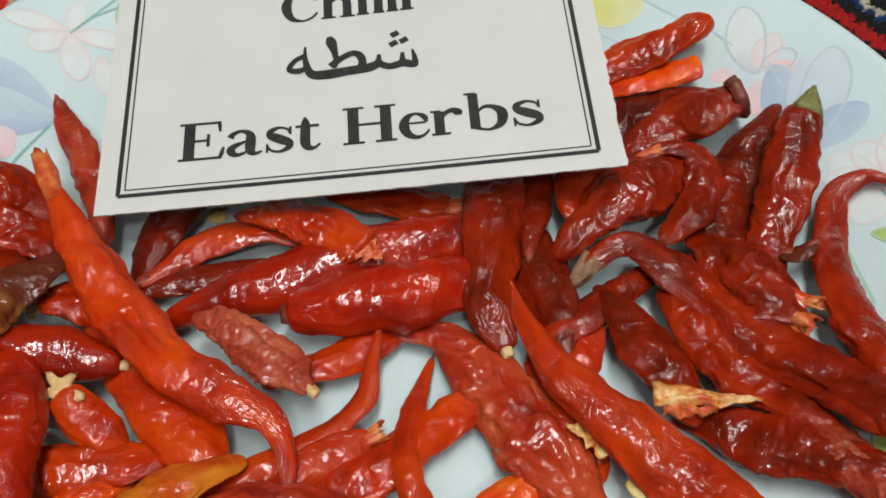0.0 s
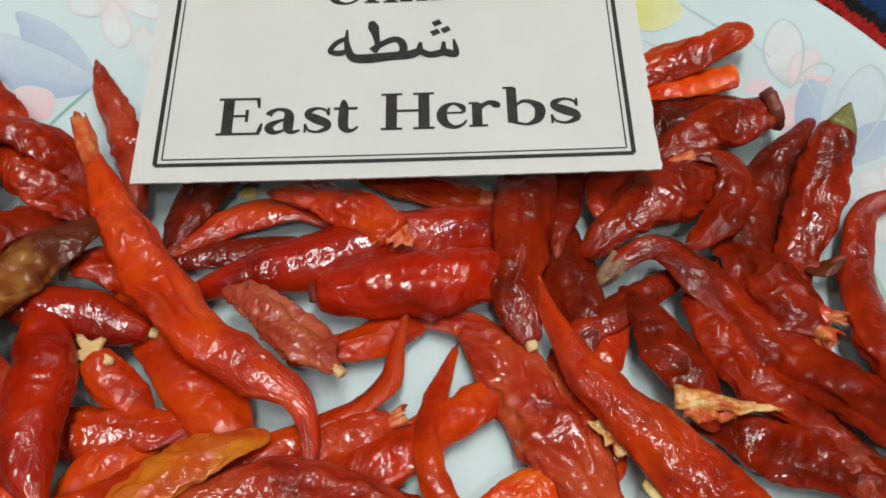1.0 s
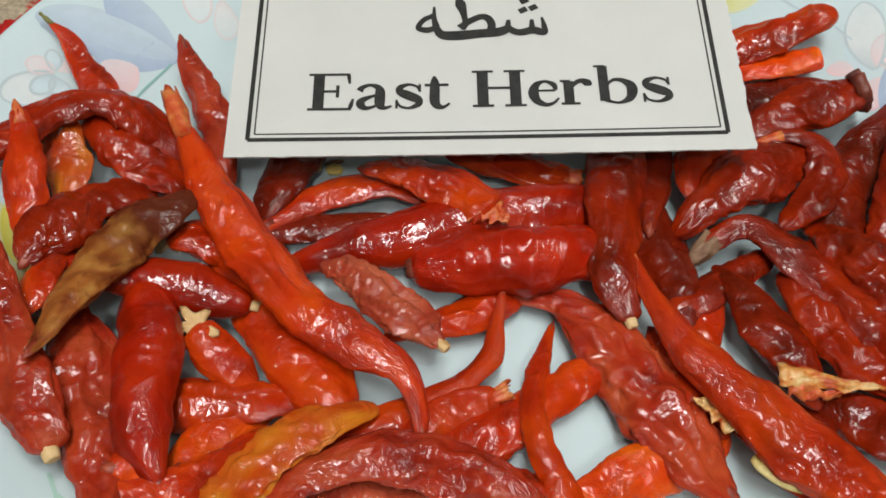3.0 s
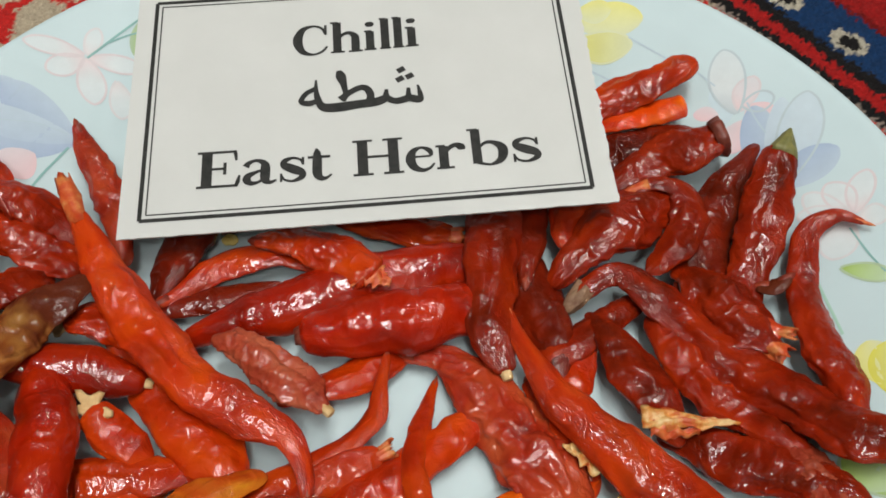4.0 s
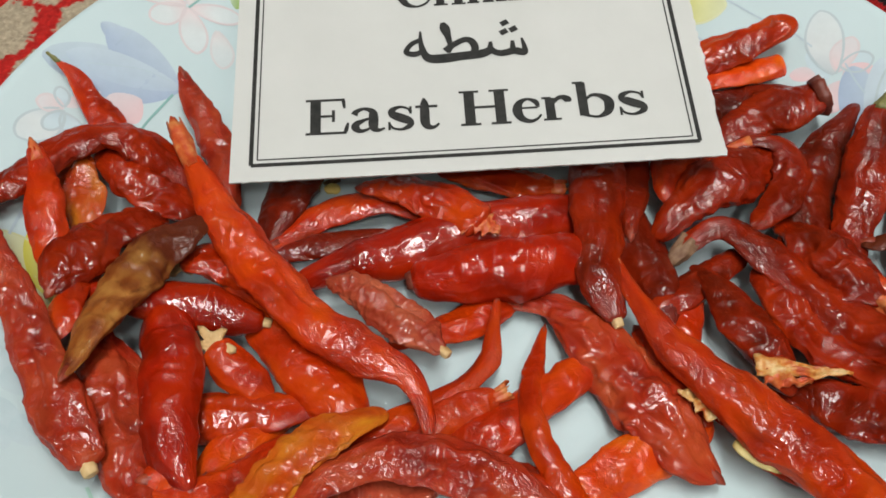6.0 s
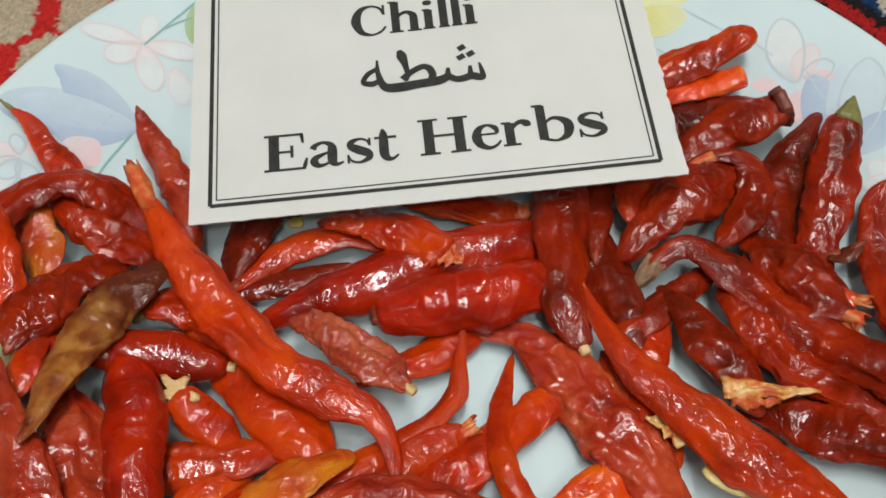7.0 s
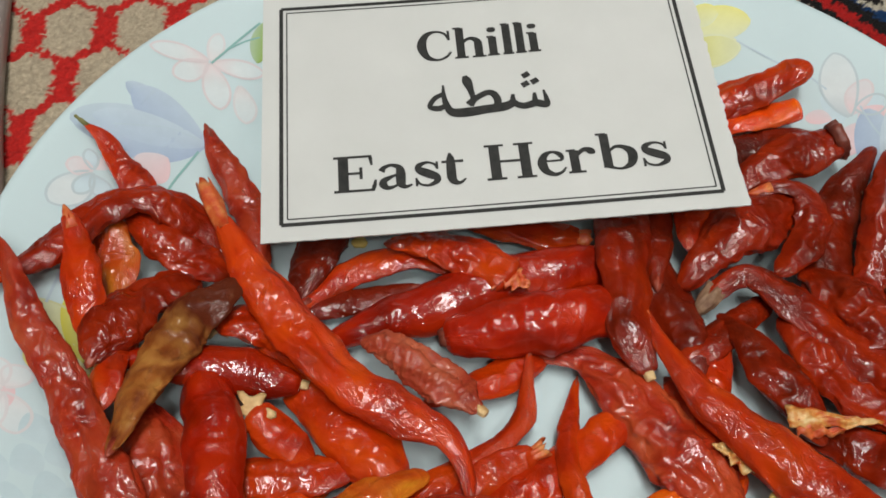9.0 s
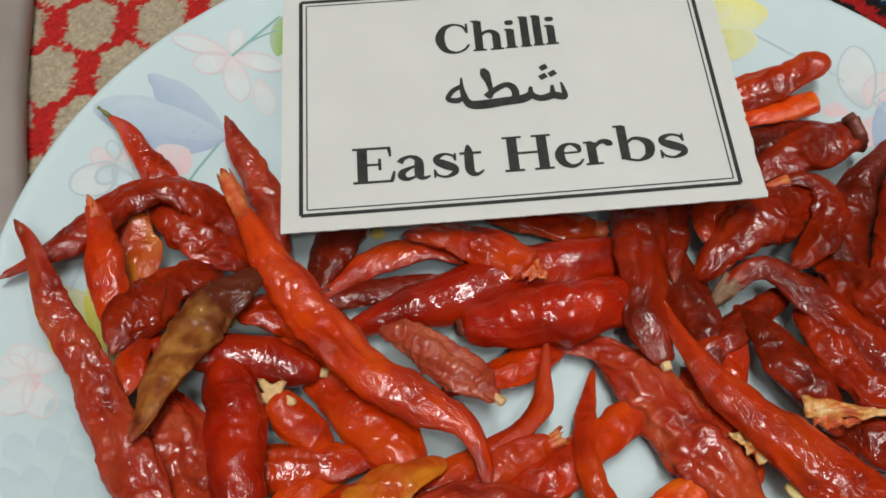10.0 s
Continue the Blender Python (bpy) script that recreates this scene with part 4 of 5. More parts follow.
def calyx(ob, kind, at, way, side, r, seed):
    """What is left of the stalk end: a stub, a star, a cap or a torn sleeve."""
    at, way, side = Vector(at), Vector(way), Vector(side)
    if kind == "star":
        way = (way * 0.35 + Vector((0.1, -0.55, 0.75))).normalized()
        side = way.cross(Vector((0, 0, 1))).normalized()
    third = way.cross(side)
    around = 26

    def sleeve(name, prof, mat, jag, wave, thick=0.0003):
        """A thin-walled sleeve: (distance, radius) rings, the last one jagged."""
        verts, faces = [], []
        n = len(prof)
        for shell in (0, 1):
            for i, (d, q) in enumerate(prof):
                for j in range(around):
                    a = 2 * math.pi * j / around
                    far = jag * (noise.noise((math.cos(a) * 2.2 + seed, math.sin(a) * 2.2, 0.3)) + 0.6 * noise.noise((math.cos(a) * 6 + seed, math.sin(a) * 6, 1.3))) if i == n - 1 else 0
                    k = q * (1 + wave * noise.noise((math.cos(a) * 1.7 + seed, math.sin(a) * 1.7, d * 250))) - thick * shell
                    verts.append(at + way * (d + far) + side * (k * math.cos(a)) + third * (k * math.sin(a) * 0.78))
        for shell in (0, 1):
            o = shell * n * around
            for i in range(n - 1):
                for j in range(around):
                    k = (j + 1) % around
                    f = (o + i * around + j, o + i * around + k, o + (i + 1) * around + k, o + (i + 1) * around + j)
                    faces.append(f if shell == 0 else f[::-1])
        for i in (0, n - 1):
            for j in range(around):
                k = (j + 1) % around
                faces.append((i * around + j, i * around + k, (n + i) * around + k, (n + i) * around + j))
        return mesh_ob(name, verts, faces, mat, ob)

    def knob(name, prof, mat, wave=0.2, lobes=0):
        """A closed knob: (distance, radius) rings."""
        verts, faces = [], []
        for d, q in prof:
            for j in range(around):
                a = 2 * math.pi * j / around
                k = q * (1 + wave * noise.noise((math.cos(a) * 2 + seed, math.sin(a) * 2, d * 300)) + (0.30 * math.cos(lobes * a + seed) if lobes and q > 0.0004 else 0))
                verts.append(at + way * (d + 0.10 * q * noise.noise((math.cos(a) * 3 + seed, math.sin(a) * 3, 7.0))) + side * (k * math.cos(a)) + third * (k * math.sin(a) * 0.85))
        n = len(prof)
        for i in range(n - 1):
            for j in range(around):
                k = (j + 1) % around
                faces.append((i * around + j, i * around + k, (i + 1) * around + k, (i + 1) * around + j))
        faces += [tuple(range(around))[::-1], tuple((n - 1) * around + j for j in range(around))]
        return mesh_ob(name, verts, faces, mat, ob)

    if kind == "stub":
        q = min(max(r * 0.55, 0.0010), 0.0014)
        knob("stalk_stub", [(-0.0022, q * 0.6), (-0.0010, q * 1.05), (0.0004, q), (0.0012, q * 0.92), (0.0014, q * 0.6), (0.00125, q * 0.2)], PALE)
    elif kind == "star":
        knob("calyx", [(-0.0012, 0.0016), (-0.0004, 0.0030), (0.0002, 0.0036), (0.0006, 0.0028), (0.0003, 0.0009)], PALE, 0.4, 5)
    elif kind == "ring":
        knob("calyx", [(-0.0016, r * 0.80), (-0.0002, r * 0.62), (0.0008, r * 0.46), (0.0005, r * 0.2)], CAPB, 0.4)
    elif kind == "cap":
        knob("calyx", [(-0.0022, r * 0.86), (-0.0008, r * 0.98), (0.0004, r * 0.92), (0.0009, r * 0.60), (0.0006, r * 0.15)], CAPB, 0.3)
    elif kind == "green":
        knob("calyx", [(-0.0022, r * 0.98), (-0.0006, r * 0.95), (0.0016, r * 0.70), (0.0034, r * 0.42), (0.0048, r * 0.18), (0.0052, r * 0.1)], GREEN, 0.45)
    elif kind == "tan":
        knob("tip", [(-0.0040, r * 1.25), (-0.0015, r * 0.95), (0.0006, r * 0.6), (0.0020, r * 0.15)], TAN, 0.3)
    elif kind == "point":
        knob("tip", [(-0.0030, r * 0.9), (-0.0012, r * 0.85), (0.0002, r * 0.6), (0.0012, r * 0.12)], TIPM, 0.3)
    elif kind == "grey":
        knob("calyx", [(-0.0050, r * 1.15), (-0.0030, r * 1.25), (-0.0008, r * 1.10), (0.0010, r * 0.9), (0.0022, r * 0.6), (0.0024, r * 0.2)], GREY, 0.8)
    elif kind == "torn":
        sleeve("torn_end", [(-0.0016, r * 0.80), (-0.0006, r * 0.90), (0.0006, r * 0.92), (0.0018, r * 0.98)], TAN, 0.0014, 0.6)
    elif kind == "long_torn":
        sleeve("torn_calyx", [(-0.0030, r * 0.95), (0.0, r * 1.05), (0.0040, r * 1.00), (0.0075, r * 1.05), (0.0100, r * 1.0)], TAN, 0.0024, 0.5)
    elif kind == "green_thread":
        knob("stalk", [(-0.001, 0.0005), (0.0008, 0.0005), (0.0018, 0.0003), (0.0026, 0.0004), (0.003, 0.0001)], GREEN, 0.5)


chilli('deep', 0.80, [(-0.0465, 0.1436, 0.0068, 0.0051), (-0.0491, 0.1328, 0.0068, 0.0059), (-0.0514, 0.1246, 0.0060, 0.0031)])
chilli('deep', 0.70, [(-0.0526, 0.1182, 0.0060, 0.0020), (-0.0469, 0.1197, 0.0060, 0.0028), (-0.0406, 0.1212, 0.0060, 0.0033), (-0.0337, 0.1235, 0.0060, 0.0030), (-0.0256, 0.1263, 0.0060, 0.0010)])
chilli('red', 0.80, [(-0.0179, 0.0997, 0.0060, 0.0033), (-0.0108, 0.1020, 0.0060, 0.0044), (-0.0042, 0.1054, 0.0060, 0.0040), (0.0032, 0.1095, 0.0052, 0.0010)])
chilli('red', 0.90, [(-0.0169, 0.0691, 0.0060, 0.0030), (-0.0101, 0.0730, 0.0060, 0.0045), (-0.0033, 0.0777, 0.0068, 0.0050), (0.0048, 0.0839, 0.0068, 0.0042), (0.0112, 0.0890, 0.0068, 0.0040), (0.0180, 0.0952, 0.0060, 0.0033), (0.0225, 0.0982, 0.0060, 0.0021)])
chilli('red', 1.00, [(-0.0045, 0.0718, 0.0060, 0.0023), (0.0034, 0.0668, 0.0068, 0.0046), (0.0107, 0.0618, 0.0068, 0.0048), (0.0162, 0.0567, 0.0070, 0.0031)])
chilli('dull', 1.10, [(-0.0334, 0.0639, 0.0062, 0.0023), (-0.0262, 0.0642, 0.0068, 0.0043), (-0.0185, 0.0659, 0.0068, 0.0037), (-0.0129, 0.0700, 0.0060, 0.0021)])
chilli('orange', 0.80, [(0.0109, 0.0647, 0.0060, 0.0036), (0.0184, 0.0700, 0.0060, 0.0050), (0.0262, 0.0745, 0.0060, 0.0048), (0.0346, 0.0796, 0.0052, 0.0038), (0.0396, 0.0823, 0.0052, 0.0020)])
chilli('deep', 0.90, [(0.0272, 0.1348, 0.0060, 0.0042), (0.0302, 0.1235, 0.0060, 0.0055), (0.0331, 0.1121, 0.0060, 0.0049), (0.0344, 0.1029, 0.0060, 0.0024)])
chilli('dark', 0.80, [(0.0527, 0.1235, 0.0076, 0.0019), (0.0429, 0.1152, 0.0076, 0.0037), (0.0351, 0.1095, 0.0068, 0.0039), (0.0289, 0.1059, 0.0060, 0.0020)])
chilli('red', 0.90, [(0.0413, 0.1133, 0.0060, 0.0017), (0.0373, 0.1058, 0.0060, 0.0034), (0.0346, 0.0969, 0.0060, 0.0031)])
pod_a = chilli('red', 1.10, [(0.0268, 0.1023, 0.0068, 0.0017), (0.0293, 0.0972, 0.0076, 0.0030), (0.0321, 0.0908, 0.0076, 0.0035), (0.0355, 0.0845, 0.0068, 0.0032)])
chilli('dark', 1.20, [(0.0577, 0.0884, 0.0070, 0.0031), (0.0655, 0.0833, 0.0094, 0.0053), (0.0732, 0.0794, 0.0131, 0.0055), (0.0798, 0.0743, 0.0169, 0.0037)])
chilli('dull', 1.20, [(0.0745, 0.0869, 0.0113, 0.0029), (0.0780, 0.0794, 0.0145, 0.0043), (0.0796, 0.0712, 0.0178, 0.0037)])
chilli('red', 1.00, [(0.0452, 0.0814, 0.0060, 0.0028), (0.0508, 0.0761, 0.0063, 0.0043), (0.0584, 0.0727, 0.0078, 0.0043)])
chilli('red', 0.80, [(-0.0572, 0.0910, 0.0134, 0.0028), (-0.0532, 0.0876, 0.0108, 0.0040), (-0.0487, 0.0848, 0.0088, 0.0036), (-0.0450, 0.0836, 0.0078, 0.0020)], head='star')
chilli('orange', 0.80, [(-0.0556, 0.0643, 0.0097, 0.0014), (-0.0527, 0.0706, 0.0082, 0.0036), (-0.0469, 0.0756, 0.0070, 0.0026)])
chilli('husk', 0.50, [(-0.0928, 0.1308, 0.0203, 0.0035), (-0.0899, 0.1248, 0.0181, 0.0048), (-0.0875, 0.1169, 0.0166, 0.0031)])
chilli('red', 1.00, [(-0.0643, 0.0766, 0.0101, 0.0037), (-0.0587, 0.0782, 0.0082, 0.0046), (-0.0530, 0.0787, 0.0080, 0.0048), (-0.0456, 0.0798, 0.0076, 0.0046), (-0.0372, 0.0818, 0.0084, 0.0022)], tail='stub')
chilli('pink', 1.10, [(-0.0785, 0.0894, 0.0152, 0.0039), (-0.0732, 0.0786, 0.0150, 0.0060), (-0.0681, 0.0681, 0.0149, 0.0051), (-0.0643, 0.0588, 0.0158, 0.0035), (-0.0616, 0.0510, 0.0179, 0.0022)])
chilli('red', 0.90, [(-0.0631, 0.0590, 0.0160, 0.0014), (-0.0574, 0.0581, 0.0149, 0.0031), (-0.0509, 0.0614, 0.0123, 0.0041), (-0.0440, 0.0677, 0.0096, 0.0048), (-0.0374, 0.0741, 0.0084, 0.0028)], head='stub')
chilli('red', 0.90, [(-0.0634, 0.0614, 0.0167, 0.0016), (-0.0603, 0.0622, 0.0153, 0.0031), (-0.0539, 0.0596, 0.0139, 0.0014)])
chilli('bright', 0.70, [(-0.0579, 0.1116, 0.0084, 0.0027), (-0.0485, 0.0984, 0.0084, 0.0044), (-0.0399, 0.0895, 0.0084, 0.0060), (-0.0324, 0.0817, 0.0084, 0.0060), (-0.0276, 0.0772, 0.0084, 0.0026)])
chilli('red', 0.90, [(-0.0021, 0.0850, 0.0084, 0.0015), (-0.0082, 0.0820, 0.0076, 0.0036), (-0.0151, 0.0773, 0.0076, 0.0036), (-0.0202, 0.0728, 0.0068, 0.0019)], head='torn')
chilli('red', 0.80, [(-0.0020, 0.1078, 0.0084, 0.0007), (-0.0029, 0.0995, 0.0084, 0.0014), (-0.0037, 0.0932, 0.0076, 0.0022), (-0.0075, 0.0883, 0.0076, 0.0022), (-0.0139, 0.0824, 0.0076, 0.0030), (-0.0217, 0.0776, 0.0076, 0.0036), (-0.0283, 0.0733, 0.0076, 0.0034)])
chilli('red', 0.80, [(-0.0514, 0.1189, 0.0076, 0.0012), (-0.0472, 0.1223, 0.0076, 0.0017), (-0.0415, 0.1276, 0.0076, 0.0031), (-0.0322, 0.1314, 0.0084, 0.0035), (-0.0243, 0.1315, 0.0084, 0.0028), (-0.0161, 0.1292, 0.0068, 0.0015)])
chilli('glossy', 0.60, [(-0.0399, 0.1128, 0.0068, 0.0032), (-0.0335, 0.1151, 0.0076, 0.0046), (-0.0247, 0.1179, 0.0084, 0.0060), (-0.0157, 0.1219, 0.0084, 0.0065), (-0.0040, 0.1268, 0.0084, 0.0064), (0.0069, 0.1295, 0.0084, 0.0063), (0.0180, 0.1320, 0.0076, 0.0055)])
chilli('red', 0.90, [(-0.0159, 0.1433, 0.0092, 0.0018), (-0.0044, 0.1413, 0.0084, 0.0040), (0.0057, 0.1397, 0.0084, 0.0044), (0.0124, 0.1391, 0.0084, 0.0026)], tail='torn')
chilli('red', 0.90, [(-0.0529, 0.1120, 0.0076, 0.0017), (-0.0515, 0.1078, 0.0076, 0.0019), (-0.0477, 0.1017, 0.0068, 0.0019)])
chilli('glossy', 0.80, [(-0.0203, 0.1103, 0.0092, 0.0034), (-0.0127, 0.1116, 0.0100, 0.0057), (-0.0025, 0.1134, 0.0100, 0.0068), (0.0066, 0.1153, 0.0100, 0.0066), (0.0184, 0.1185, 0.0092, 0.0057)], head='ring')
pod_c = chilli('red', 0.90, [(-0.0324, 0.1339, 0.0116, 0.0016), (-0.0227, 0.1336, 0.0116, 0.0044), (-0.0139, 0.1293, 0.0126, 0.0050), (-0.0075, 0.1251, 0.0134, 0.0042), (-0.0050, 0.1233, 0.0134, 0.0036)], tail='cut')
chilli('pink', 1.10, [(0.0008, 0.1087, 0.0060, 0.0017), (0.0098, 0.1070, 0.0068, 0.0035), (0.0173, 0.0982, 0.0076, 0.0058), (0.0238, 0.0885, 0.0076, 0.0071), (0.0293, 0.0795, 0.0076, 0.0067), (0.0350, 0.0729, 0.0068, 0.0044), (0.0388, 0.0699, 0.0061, 0.0014)])
chilli('dull', 1.30, [(-0.0372, 0.1086, 0.0116, 0.0021), (-0.0283, 0.1039, 0.0124, 0.0037), (-0.0195, 0.0977, 0.0124, 0.0037), (-0.0129, 0.0917, 0.0124, 0.0017)], tail='stub')
chilli('red', 1.10, [(0.0082, 0.1038, 0.0044, 0.0005), (0.0053, 0.0922, 0.0068, 0.0019), (0.0037, 0.0833, 0.0092, 0.0022), (0.0050, 0.0750, 0.0100, 0.0026), (0.0080, 0.0692, 0.0092, 0.0027), (0.0119, 0.0627, 0.0084, 0.0024)])
chilli('deep', 0.80, [(0.0312, 0.1555, 0.0116, 0.0034), (0.0299, 0.1453, 0.0108, 0.0035), (0.0288, 0.1356, 0.0100, 0.0033), (0.0274, 0.1246, 0.0092, 0.0013)])
chilli('red', 0.90, [(0.0425, 0.1521, 0.0116, 0.0045), (0.0387, 0.1445, 0.0108, 0.0044), (0.0371, 0.1382, 0.0100, 0.0031), (0.0370, 0.1342, 0.0100, 0.0014)], tail='stub')
chilli('dark', 0.60, [(0.0227, 0.1575, 0.0124, 0.0056), (0.0209, 0.1445, 0.0124, 0.0060), (0.0200, 0.1309, 0.0124, 0.0060), (0.0190, 0.1183, 0.0124, 0.0053), (0.0196, 0.1089, 0.0116, 0.0045), (0.0222, 0.1018, 0.0100, 0.0021)], tail='stub')
chilli('red', 1.00, [(0.0441, 0.1762, 0.0131, 0.0033), (0.0540, 0.1794, 0.0164, 0.0049), (0.0635, 0.1814, 0.0207, 0.0050), (0.0716, 0.1828, 0.0248, 0.0042)], tail='round')
chilli('orange', 0.80, [(0.0469, 0.1727, 0.0112, 0.0024), (0.0579, 0.1737, 0.0142, 0.0038), (0.0652, 0.1739, 0.0169, 0.0036), (0.0689, 0.1741, 0.0186, 0.0033)], tail='cut')
chilli('deep', 1.00, [(0.0463, 0.1632, 0.0086, 0.0057), (0.0574, 0.1659, 0.0111, 0.0054), (0.0667, 0.1670, 0.0145, 0.0036)])
chilli('deep', 0.70, [(0.0805, 0.1574, 0.0166, 0.0025), (0.0746, 0.1497, 0.0128, 0.0050), (0.0698, 0.1404, 0.0107, 0.0059), (0.0663, 0.1295, 0.0095, 0.0053), (0.0636, 0.1192, 0.0085, 0.0042)])
chilli('dark', 1.00, [(0.0524, 0.1553, 0.0118, 0.0034), (0.0614, 0.1595, 0.0141, 0.0056), (0.0690, 0.1615, 0.0169, 0.0060), (0.0752, 0.1628, 0.0193, 0.0050)], tail='cap')
chilli('dark', 0.80, [(0.0880, 0.1570, 0.0214, 0.0031), (0.0846, 0.1495, 0.0186, 0.0049), (0.0813, 0.1401, 0.0153, 0.0053), (0.0778, 0.1306, 0.0126, 0.0049), (0.0728, 0.1207, 0.0098, 0.0037)], head='green')
chilli('brown', 0.90, [(0.0767, 0.1236, 0.0117, 0.0017), (0.0802, 0.1224, 0.0133, 0.0024), (0.0836, 0.1242, 0.0151, 0.0012)])
chilli('dark', 0.90, [(0.1008, 0.1347, 0.0207, 0.0007), (0.0960, 0.1379, 0.0193, 0.0017), (0.0903, 0.1358, 0.0165, 0.0027), (0.0870, 0.1275, 0.0146, 0.0033), (0.0854, 0.1190, 0.0135, 0.0034), (0.0860, 0.1084, 0.0141, 0.0046), (0.0874, 0.0991, 0.0158, 0.0046), (0.0865, 0.0902, 0.0167, 0.0033)], head='tan')
chilli('dark', 1.20, [(0.0636, 0.1259, 0.0110, 0.0037), (0.0681, 0.1183, 0.0120, 0.0064), (0.0731, 0.1114, 0.0124, 0.0059), (0.0770, 0.1061, 0.0130, 0.0026)], tail='torn')
chilli('bright', 1.20, [(0.0709, 0.1161, 0.0109, 0.0029), (0.0749, 0.1119, 0.0128, 0.0030), (0.0790, 0.1099, 0.0145, 0.0014)], tail='torn')
chilli('dark', 1.20, [(0.0533, 0.1177, 0.0092, 0.0023), (0.0574, 0.1090, 0.0092, 0.0046), (0.0622, 0.1000, 0.0094, 0.0048), (0.0683, 0.0928, 0.0107, 0.0043), (0.0744, 0.0864, 0.0130, 0.0027)])
pod_b = chilli('dark', 0.90, [(0.0432, 0.1135, 0.0092, 0.0025), (0.0466, 0.1054, 0.0100, 0.0050), (0.0507, 0.0981, 0.0100, 0.0056), (0.0528, 0.0930, 0.0100, 0.0045)])
chilli('dark', 1.00, [(0.0374, 0.1212, 0.0076, 0.0017), (0.0410, 0.1241, 0.0100, 0.0026), (0.0479, 0.1262, 0.0116, 0.0033), (0.0566, 0.1183, 0.0116, 0.0044), (0.0637, 0.1101, 0.0110, 0.0047), (0.0711, 0.1015, 0.0115, 0.0056), (0.0782, 0.0931, 0.0151, 0.0058), (0.0838, 0.0864, 0.0184, 0.0060), (0.0892, 0.0822, 0.0215, 0.0052), (0.0930, 0.0797, 0.0240, 0.0026)], head='grey')
chilli('dark', 1.20, [(0.0377, 0.1298, 0.0108, 0.0034), (0.0445, 0.1362, 0.0124, 0.0058), (0.0537, 0.1426, 0.0132, 0.0065), (0.0624, 0.1475, 0.0128, 0.0043)])
chilli('dark', 1.20, [(0.0526, 0.1486, 0.0148, 0.0013), (0.0581, 0.1496, 0.0159, 0.0022), (0.0635, 0.1473, 0.0154, 0.0038), (0.0642, 0.1401, 0.0143, 0.0043), (0.0601, 0.1326, 0.0132, 0.0038), (0.0539, 0.1268, 0.0116, 0.0022)], head='tan')
chilli('pink', 1.00, [(-0.1098, 0.1194, 0.0304, 0.0009), (-0.1045, 0.1129, 0.0288, 0.0020), (-0.0998, 0.1036, 0.0268, 0.0031), (-0.0935, 0.0950, 0.0245, 0.0035), (-0.0875, 0.0857, 0.0221, 0.0040), (-0.0819, 0.0764, 0.0208, 0.0046), (-0.0760, 0.0679, 0.0201, 0.0044), (-0.0718, 0.0620, 0.0192, 0.0031)], tail='stub')
chilli('dark', 1.00, [(-0.1105, 0.1086, 0.0270, 0.0007), (-0.1063, 0.1136, 0.0257, 0.0016), (-0.0995, 0.1210, 0.0244, 0.0036), (-0.0932, 0.1310, 0.0237, 0.0038), (-0.0859, 0.1376, 0.0217, 0.0036)])
chilli('red', 0.80, [(-0.1016, 0.1561, 0.0257, 0.0005), (-0.0969, 0.1532, 0.0238, 0.0018), (-0.0922, 0.1467, 0.0218, 0.0029), (-0.0870, 0.1408, 0.0196, 0.0038), (-0.0847, 0.1366, 0.0177, 0.0027)], head='green_thread')
chilli('red', 0.90, [(-0.0982, 0.1282, 0.0271, 0.0013), (-0.0953, 0.1226, 0.0253, 0.0026), (-0.0931, 0.1147, 0.0232, 0.0038), (-0.0905, 0.1069, 0.0205, 0.0034), (-0.0891, 0.1013, 0.0177, 0.0012)], head='tan')
chilli('dark', 1.00, [(-0.0854, 0.1362, 0.0228, 0.0035), (-0.0799, 0.1364, 0.0199, 0.0057), (-0.0734, 0.1344, 0.0157, 0.0048), (-0.0692, 0.1281, 0.0127, 0.0021)])
chilli('dark', 1.20, [(-0.0840, 0.1313, 0.0191, 0.0032), (-0.0778, 0.1279, 0.0166, 0.0050), (-0.0711, 0.1255, 0.0140, 0.0045), (-0.0657, 0.1248, 0.0119, 0.0024)])
chilli('dark', 1.30, [(-0.0767, 0.1178, 0.0158, 0.0049), (-0.0828, 0.1102, 0.0190, 0.0053), (-0.0866, 0.1025, 0.0201, 0.0045), (-0.0880, 0.0965, 0.0201, 0.0016)])
chilli('red', 1.00, [(-0.0839, 0.0997, 0.0173, 0.0030), (-0.0847, 0.0923, 0.0188, 0.0036), (-0.0844, 0.0867, 0.0190, 0.0019)])
chilli('red', 1.00, [(-0.0681, 0.1119, 0.0116, 0.0032), (-0.0618, 0.1125, 0.0110, 0.0049), (-0.0547, 0.1110, 0.0100, 0.0048), (-0.0458, 0.1050, 0.0092, 0.0031)], head='star')
chilli('glossy', 0.60, [(-0.0779, 0.0999, 0.0158, 0.0029), (-0.0719, 0.0998, 0.0139, 0.0042), (-0.0640, 0.0998, 0.0128, 0.0053), (-0.0564, 0.0990, 0.0116, 0.0046), (-0.0485, 0.0979, 0.0108, 0.0019)], tail='stub')
chilli('glossy', 0.90, [(-0.0668, 0.0955, 0.0137, 0.0045), (-0.0639, 0.0861, 0.0140, 0.0060), (-0.0618, 0.0751, 0.0151, 0.0054), (-0.0593, 0.0662, 0.0160, 0.0040), (-0.0554, 0.0601, 0.0151, 0.0012)])
chilli('brown', 0.80, [(-0.0648, 0.1172, 0.0167, 0.0030), (-0.0706, 0.1089, 0.0179, 0.0048), (-0.0740, 0.0988, 0.0197, 0.0046), (-0.0768, 0.0893, 0.0216, 0.0037), (-0.0779, 0.0799, 0.0234, 0.0023), (-0.0785, 0.0759, 0.0248, 0.0011)])
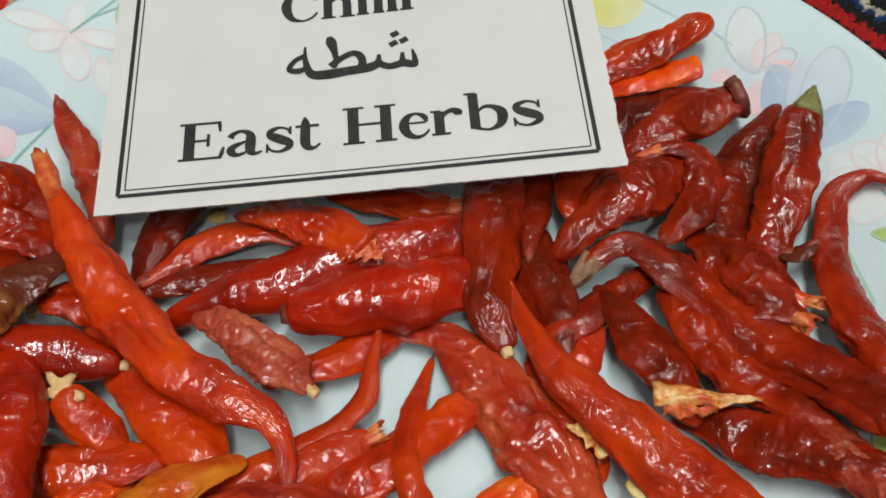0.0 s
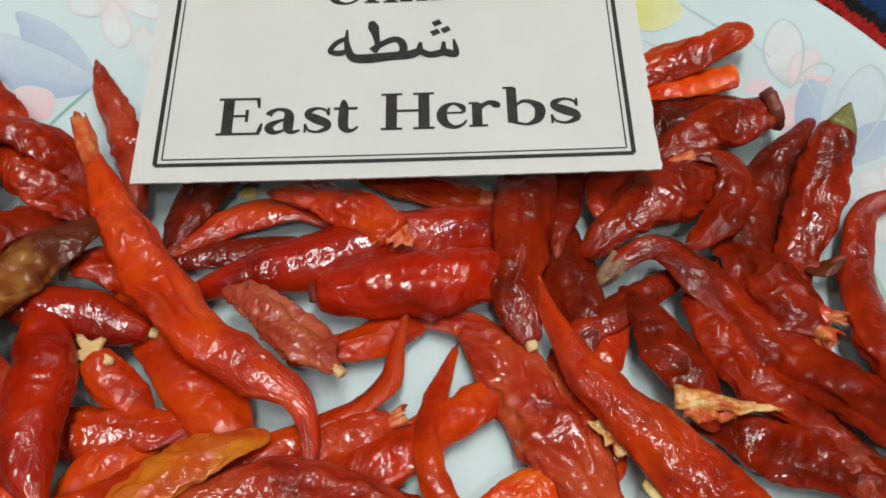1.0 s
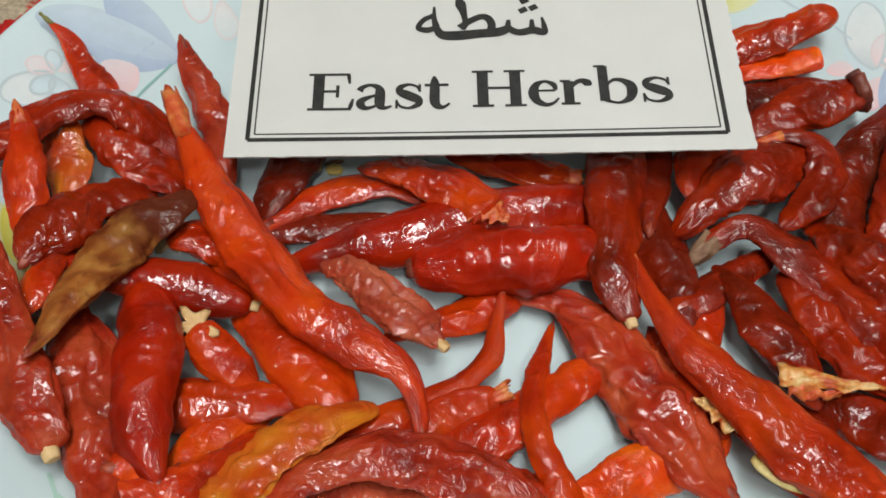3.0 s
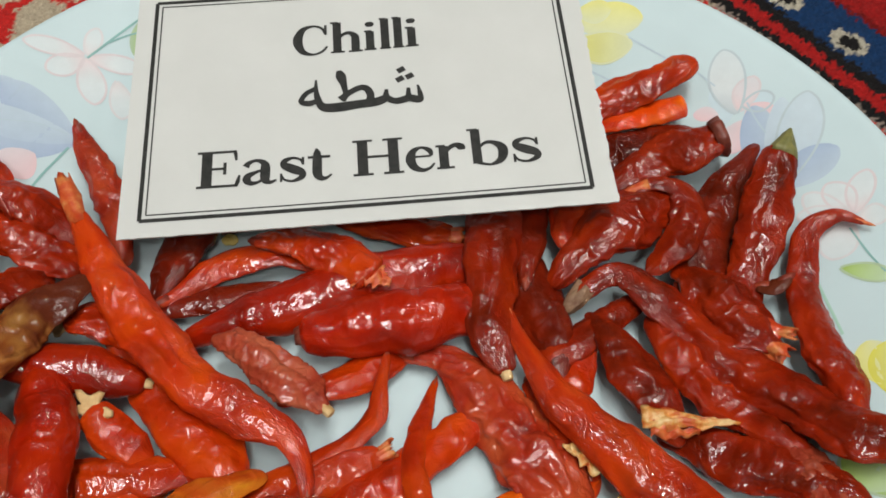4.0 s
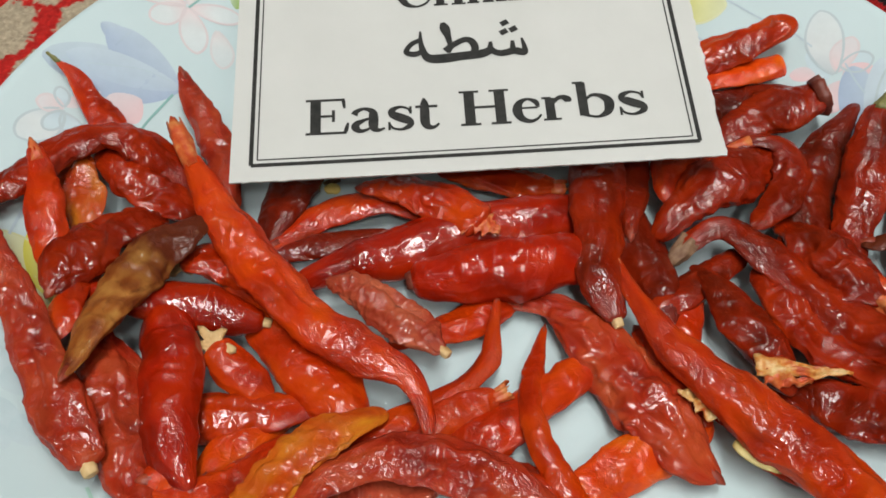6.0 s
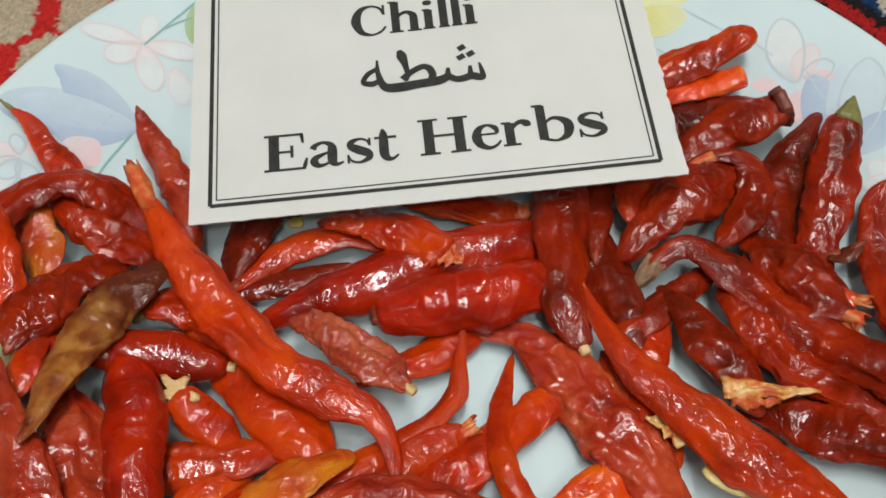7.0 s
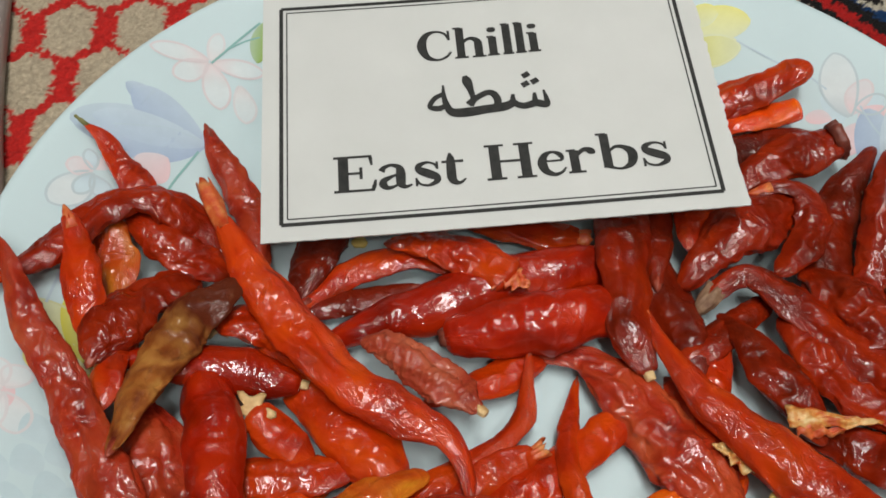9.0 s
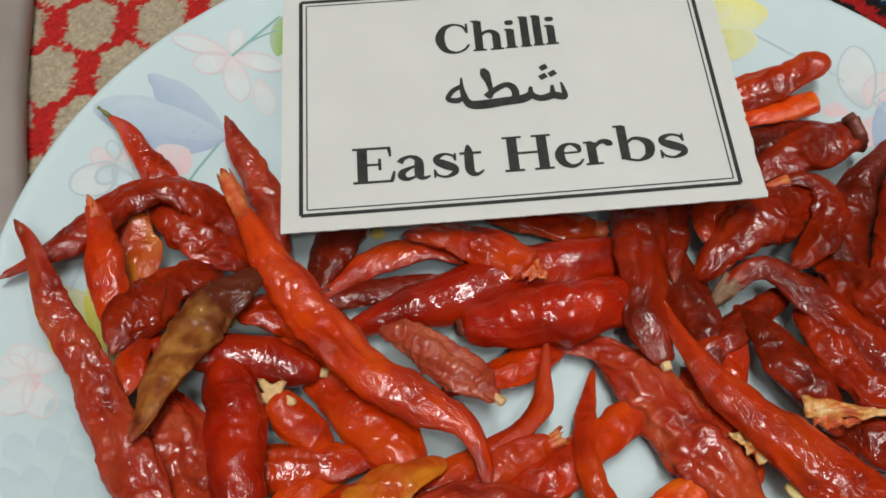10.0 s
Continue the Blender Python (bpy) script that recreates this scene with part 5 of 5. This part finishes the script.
chilli('pink', 0.90, [(-0.0770, 0.1644, 0.0170, 0.0010), (-0.0740, 0.1588, 0.0147, 0.0026), (-0.0698, 0.1520, 0.0121, 0.0036), (-0.0658, 0.1447, 0.0106, 0.0035), (-0.0623, 0.1356, 0.0095, 0.0025)])
chilli('husk', 1.00, [(-0.0285, 0.0760, 0.0128, 0.0029), (-0.0340, 0.0722, 0.0138, 0.0043), (-0.0392, 0.0662, 0.0146, 0.0040), (-0.0436, 0.0592, 0.0160, 0.0041), (-0.0460, 0.0535, 0.0176, 0.0025)])
chilli('pink', 0.90, [(-0.0420, 0.0540, 0.0149, 0.0017), (-0.0382, 0.0593, 0.0136, 0.0030), (-0.0318, 0.0656, 0.0125, 0.0035), (-0.0236, 0.0684, 0.0124, 0.0040), (-0.0131, 0.0688, 0.0116, 0.0051), (-0.0042, 0.0658, 0.0108, 0.0051), (0.0045, 0.0614, 0.0100, 0.0038)])
chilli('bright', 0.70, [(0.0222, 0.1179, 0.0124, 0.0007), (0.0247, 0.1088, 0.0124, 0.0019), (0.0306, 0.0968, 0.0132, 0.0035), (0.0397, 0.0852, 0.0132, 0.0052), (0.0496, 0.0763, 0.0126, 0.0059), (0.0570, 0.0675, 0.0140, 0.0056), (0.0622, 0.0601, 0.0176, 0.0035)], head='tan')
chilli('bright', 0.80, [(-0.0689, 0.1347, 0.0186, 0.0020), (-0.0612, 0.1216, 0.0165, 0.0043), (-0.0502, 0.1079, 0.0148, 0.0054), (-0.0384, 0.0961, 0.0140, 0.0049), (-0.0271, 0.0898, 0.0132, 0.0043), (-0.0197, 0.0862, 0.0124, 0.0028), (-0.0160, 0.0790, 0.0116, 0.0018), (-0.0151, 0.0739, 0.0108, 0.0009)], head='long_torn')


# ---- loose seeds and flakes ----
def loose(name, x, y, lift, size, mat, label, category, squash=0.45, turn=0.0):
    bm = bmesh.new()
    bmesh.ops.create_icosphere(bm, subdivisions=3, radius=1.0)
    for v in bm.verts:
        k = 1 + 0.22 * noise.noise(v.co * 1.6 + Vector((x * 900, y * 900, 0)))
        c, s = math.cos(turn), math.sin(turn)
        px, py = v.co.x * size[0] * k, v.co.y * size[1] * k
        v.co = Vector((x + px * c - py * s, y + px * s + py * c, plate_z(x, y) + lift + v.co.z * size[1] * squash * k))
    me = bpy.data.meshes.new(name)
    bm.to_mesh(me)
    bm.free()
    me.materials.append(mat)
    me.polygons.foreach_set("use_smooth", [True] * len(me.polygons))
    return tagged(new(name, me), label, category)


loose("chilli_seed", -0.0397, 0.1413, 0.0007, (0.0019, 0.0016), SEED, "flat yellow chilli seed on the plate", "seed")
loose("calyx_scrap", -0.0401, 0.1438, 0.0005, (0.0022, 0.0007), GREY, "grey scrap of calyx beside a seed", "scrap", 0.5, 0.3)
loose("chilli_seed", -0.0502, 0.0607, 0.0009, (0.0025, 0.0019), SEED, "flat yellow chilli seed on the plate", "seed")
loose("chilli_seed", -0.0278, 0.1078, 0.0007, (0.0016, 0.0011), SEED, "flat yellow chilli seed on the plate", "seed")
loose("dried_stalk_flake", 0.0454, 0.0732, 0.0078, (0.0050, 0.0021), STRAW, "straw-coloured flake of dried stalk under a chilli", "flake", 0.35, -0.55)
flap(pod_a, (0.0400, 0.0818, 0.0104), (0.0318, 0.0855, 0.0112), 0.0056, GOLD)
flap(pod_b, (0.0474, 0.0912, 0.0124), (0.0664, 0.0902, 0.0120), 0.0050, GOLD)
flap(pod_b, (0.0490, 0.0893, 0.0116), (0.0585, 0.0886, 0.0112), 0.0044, TAN)
flap(pod_c, (-0.0068, 0.1246, 0.0142), (-0.0018, 0.1208, 0.0136), 0.0088, TAN)
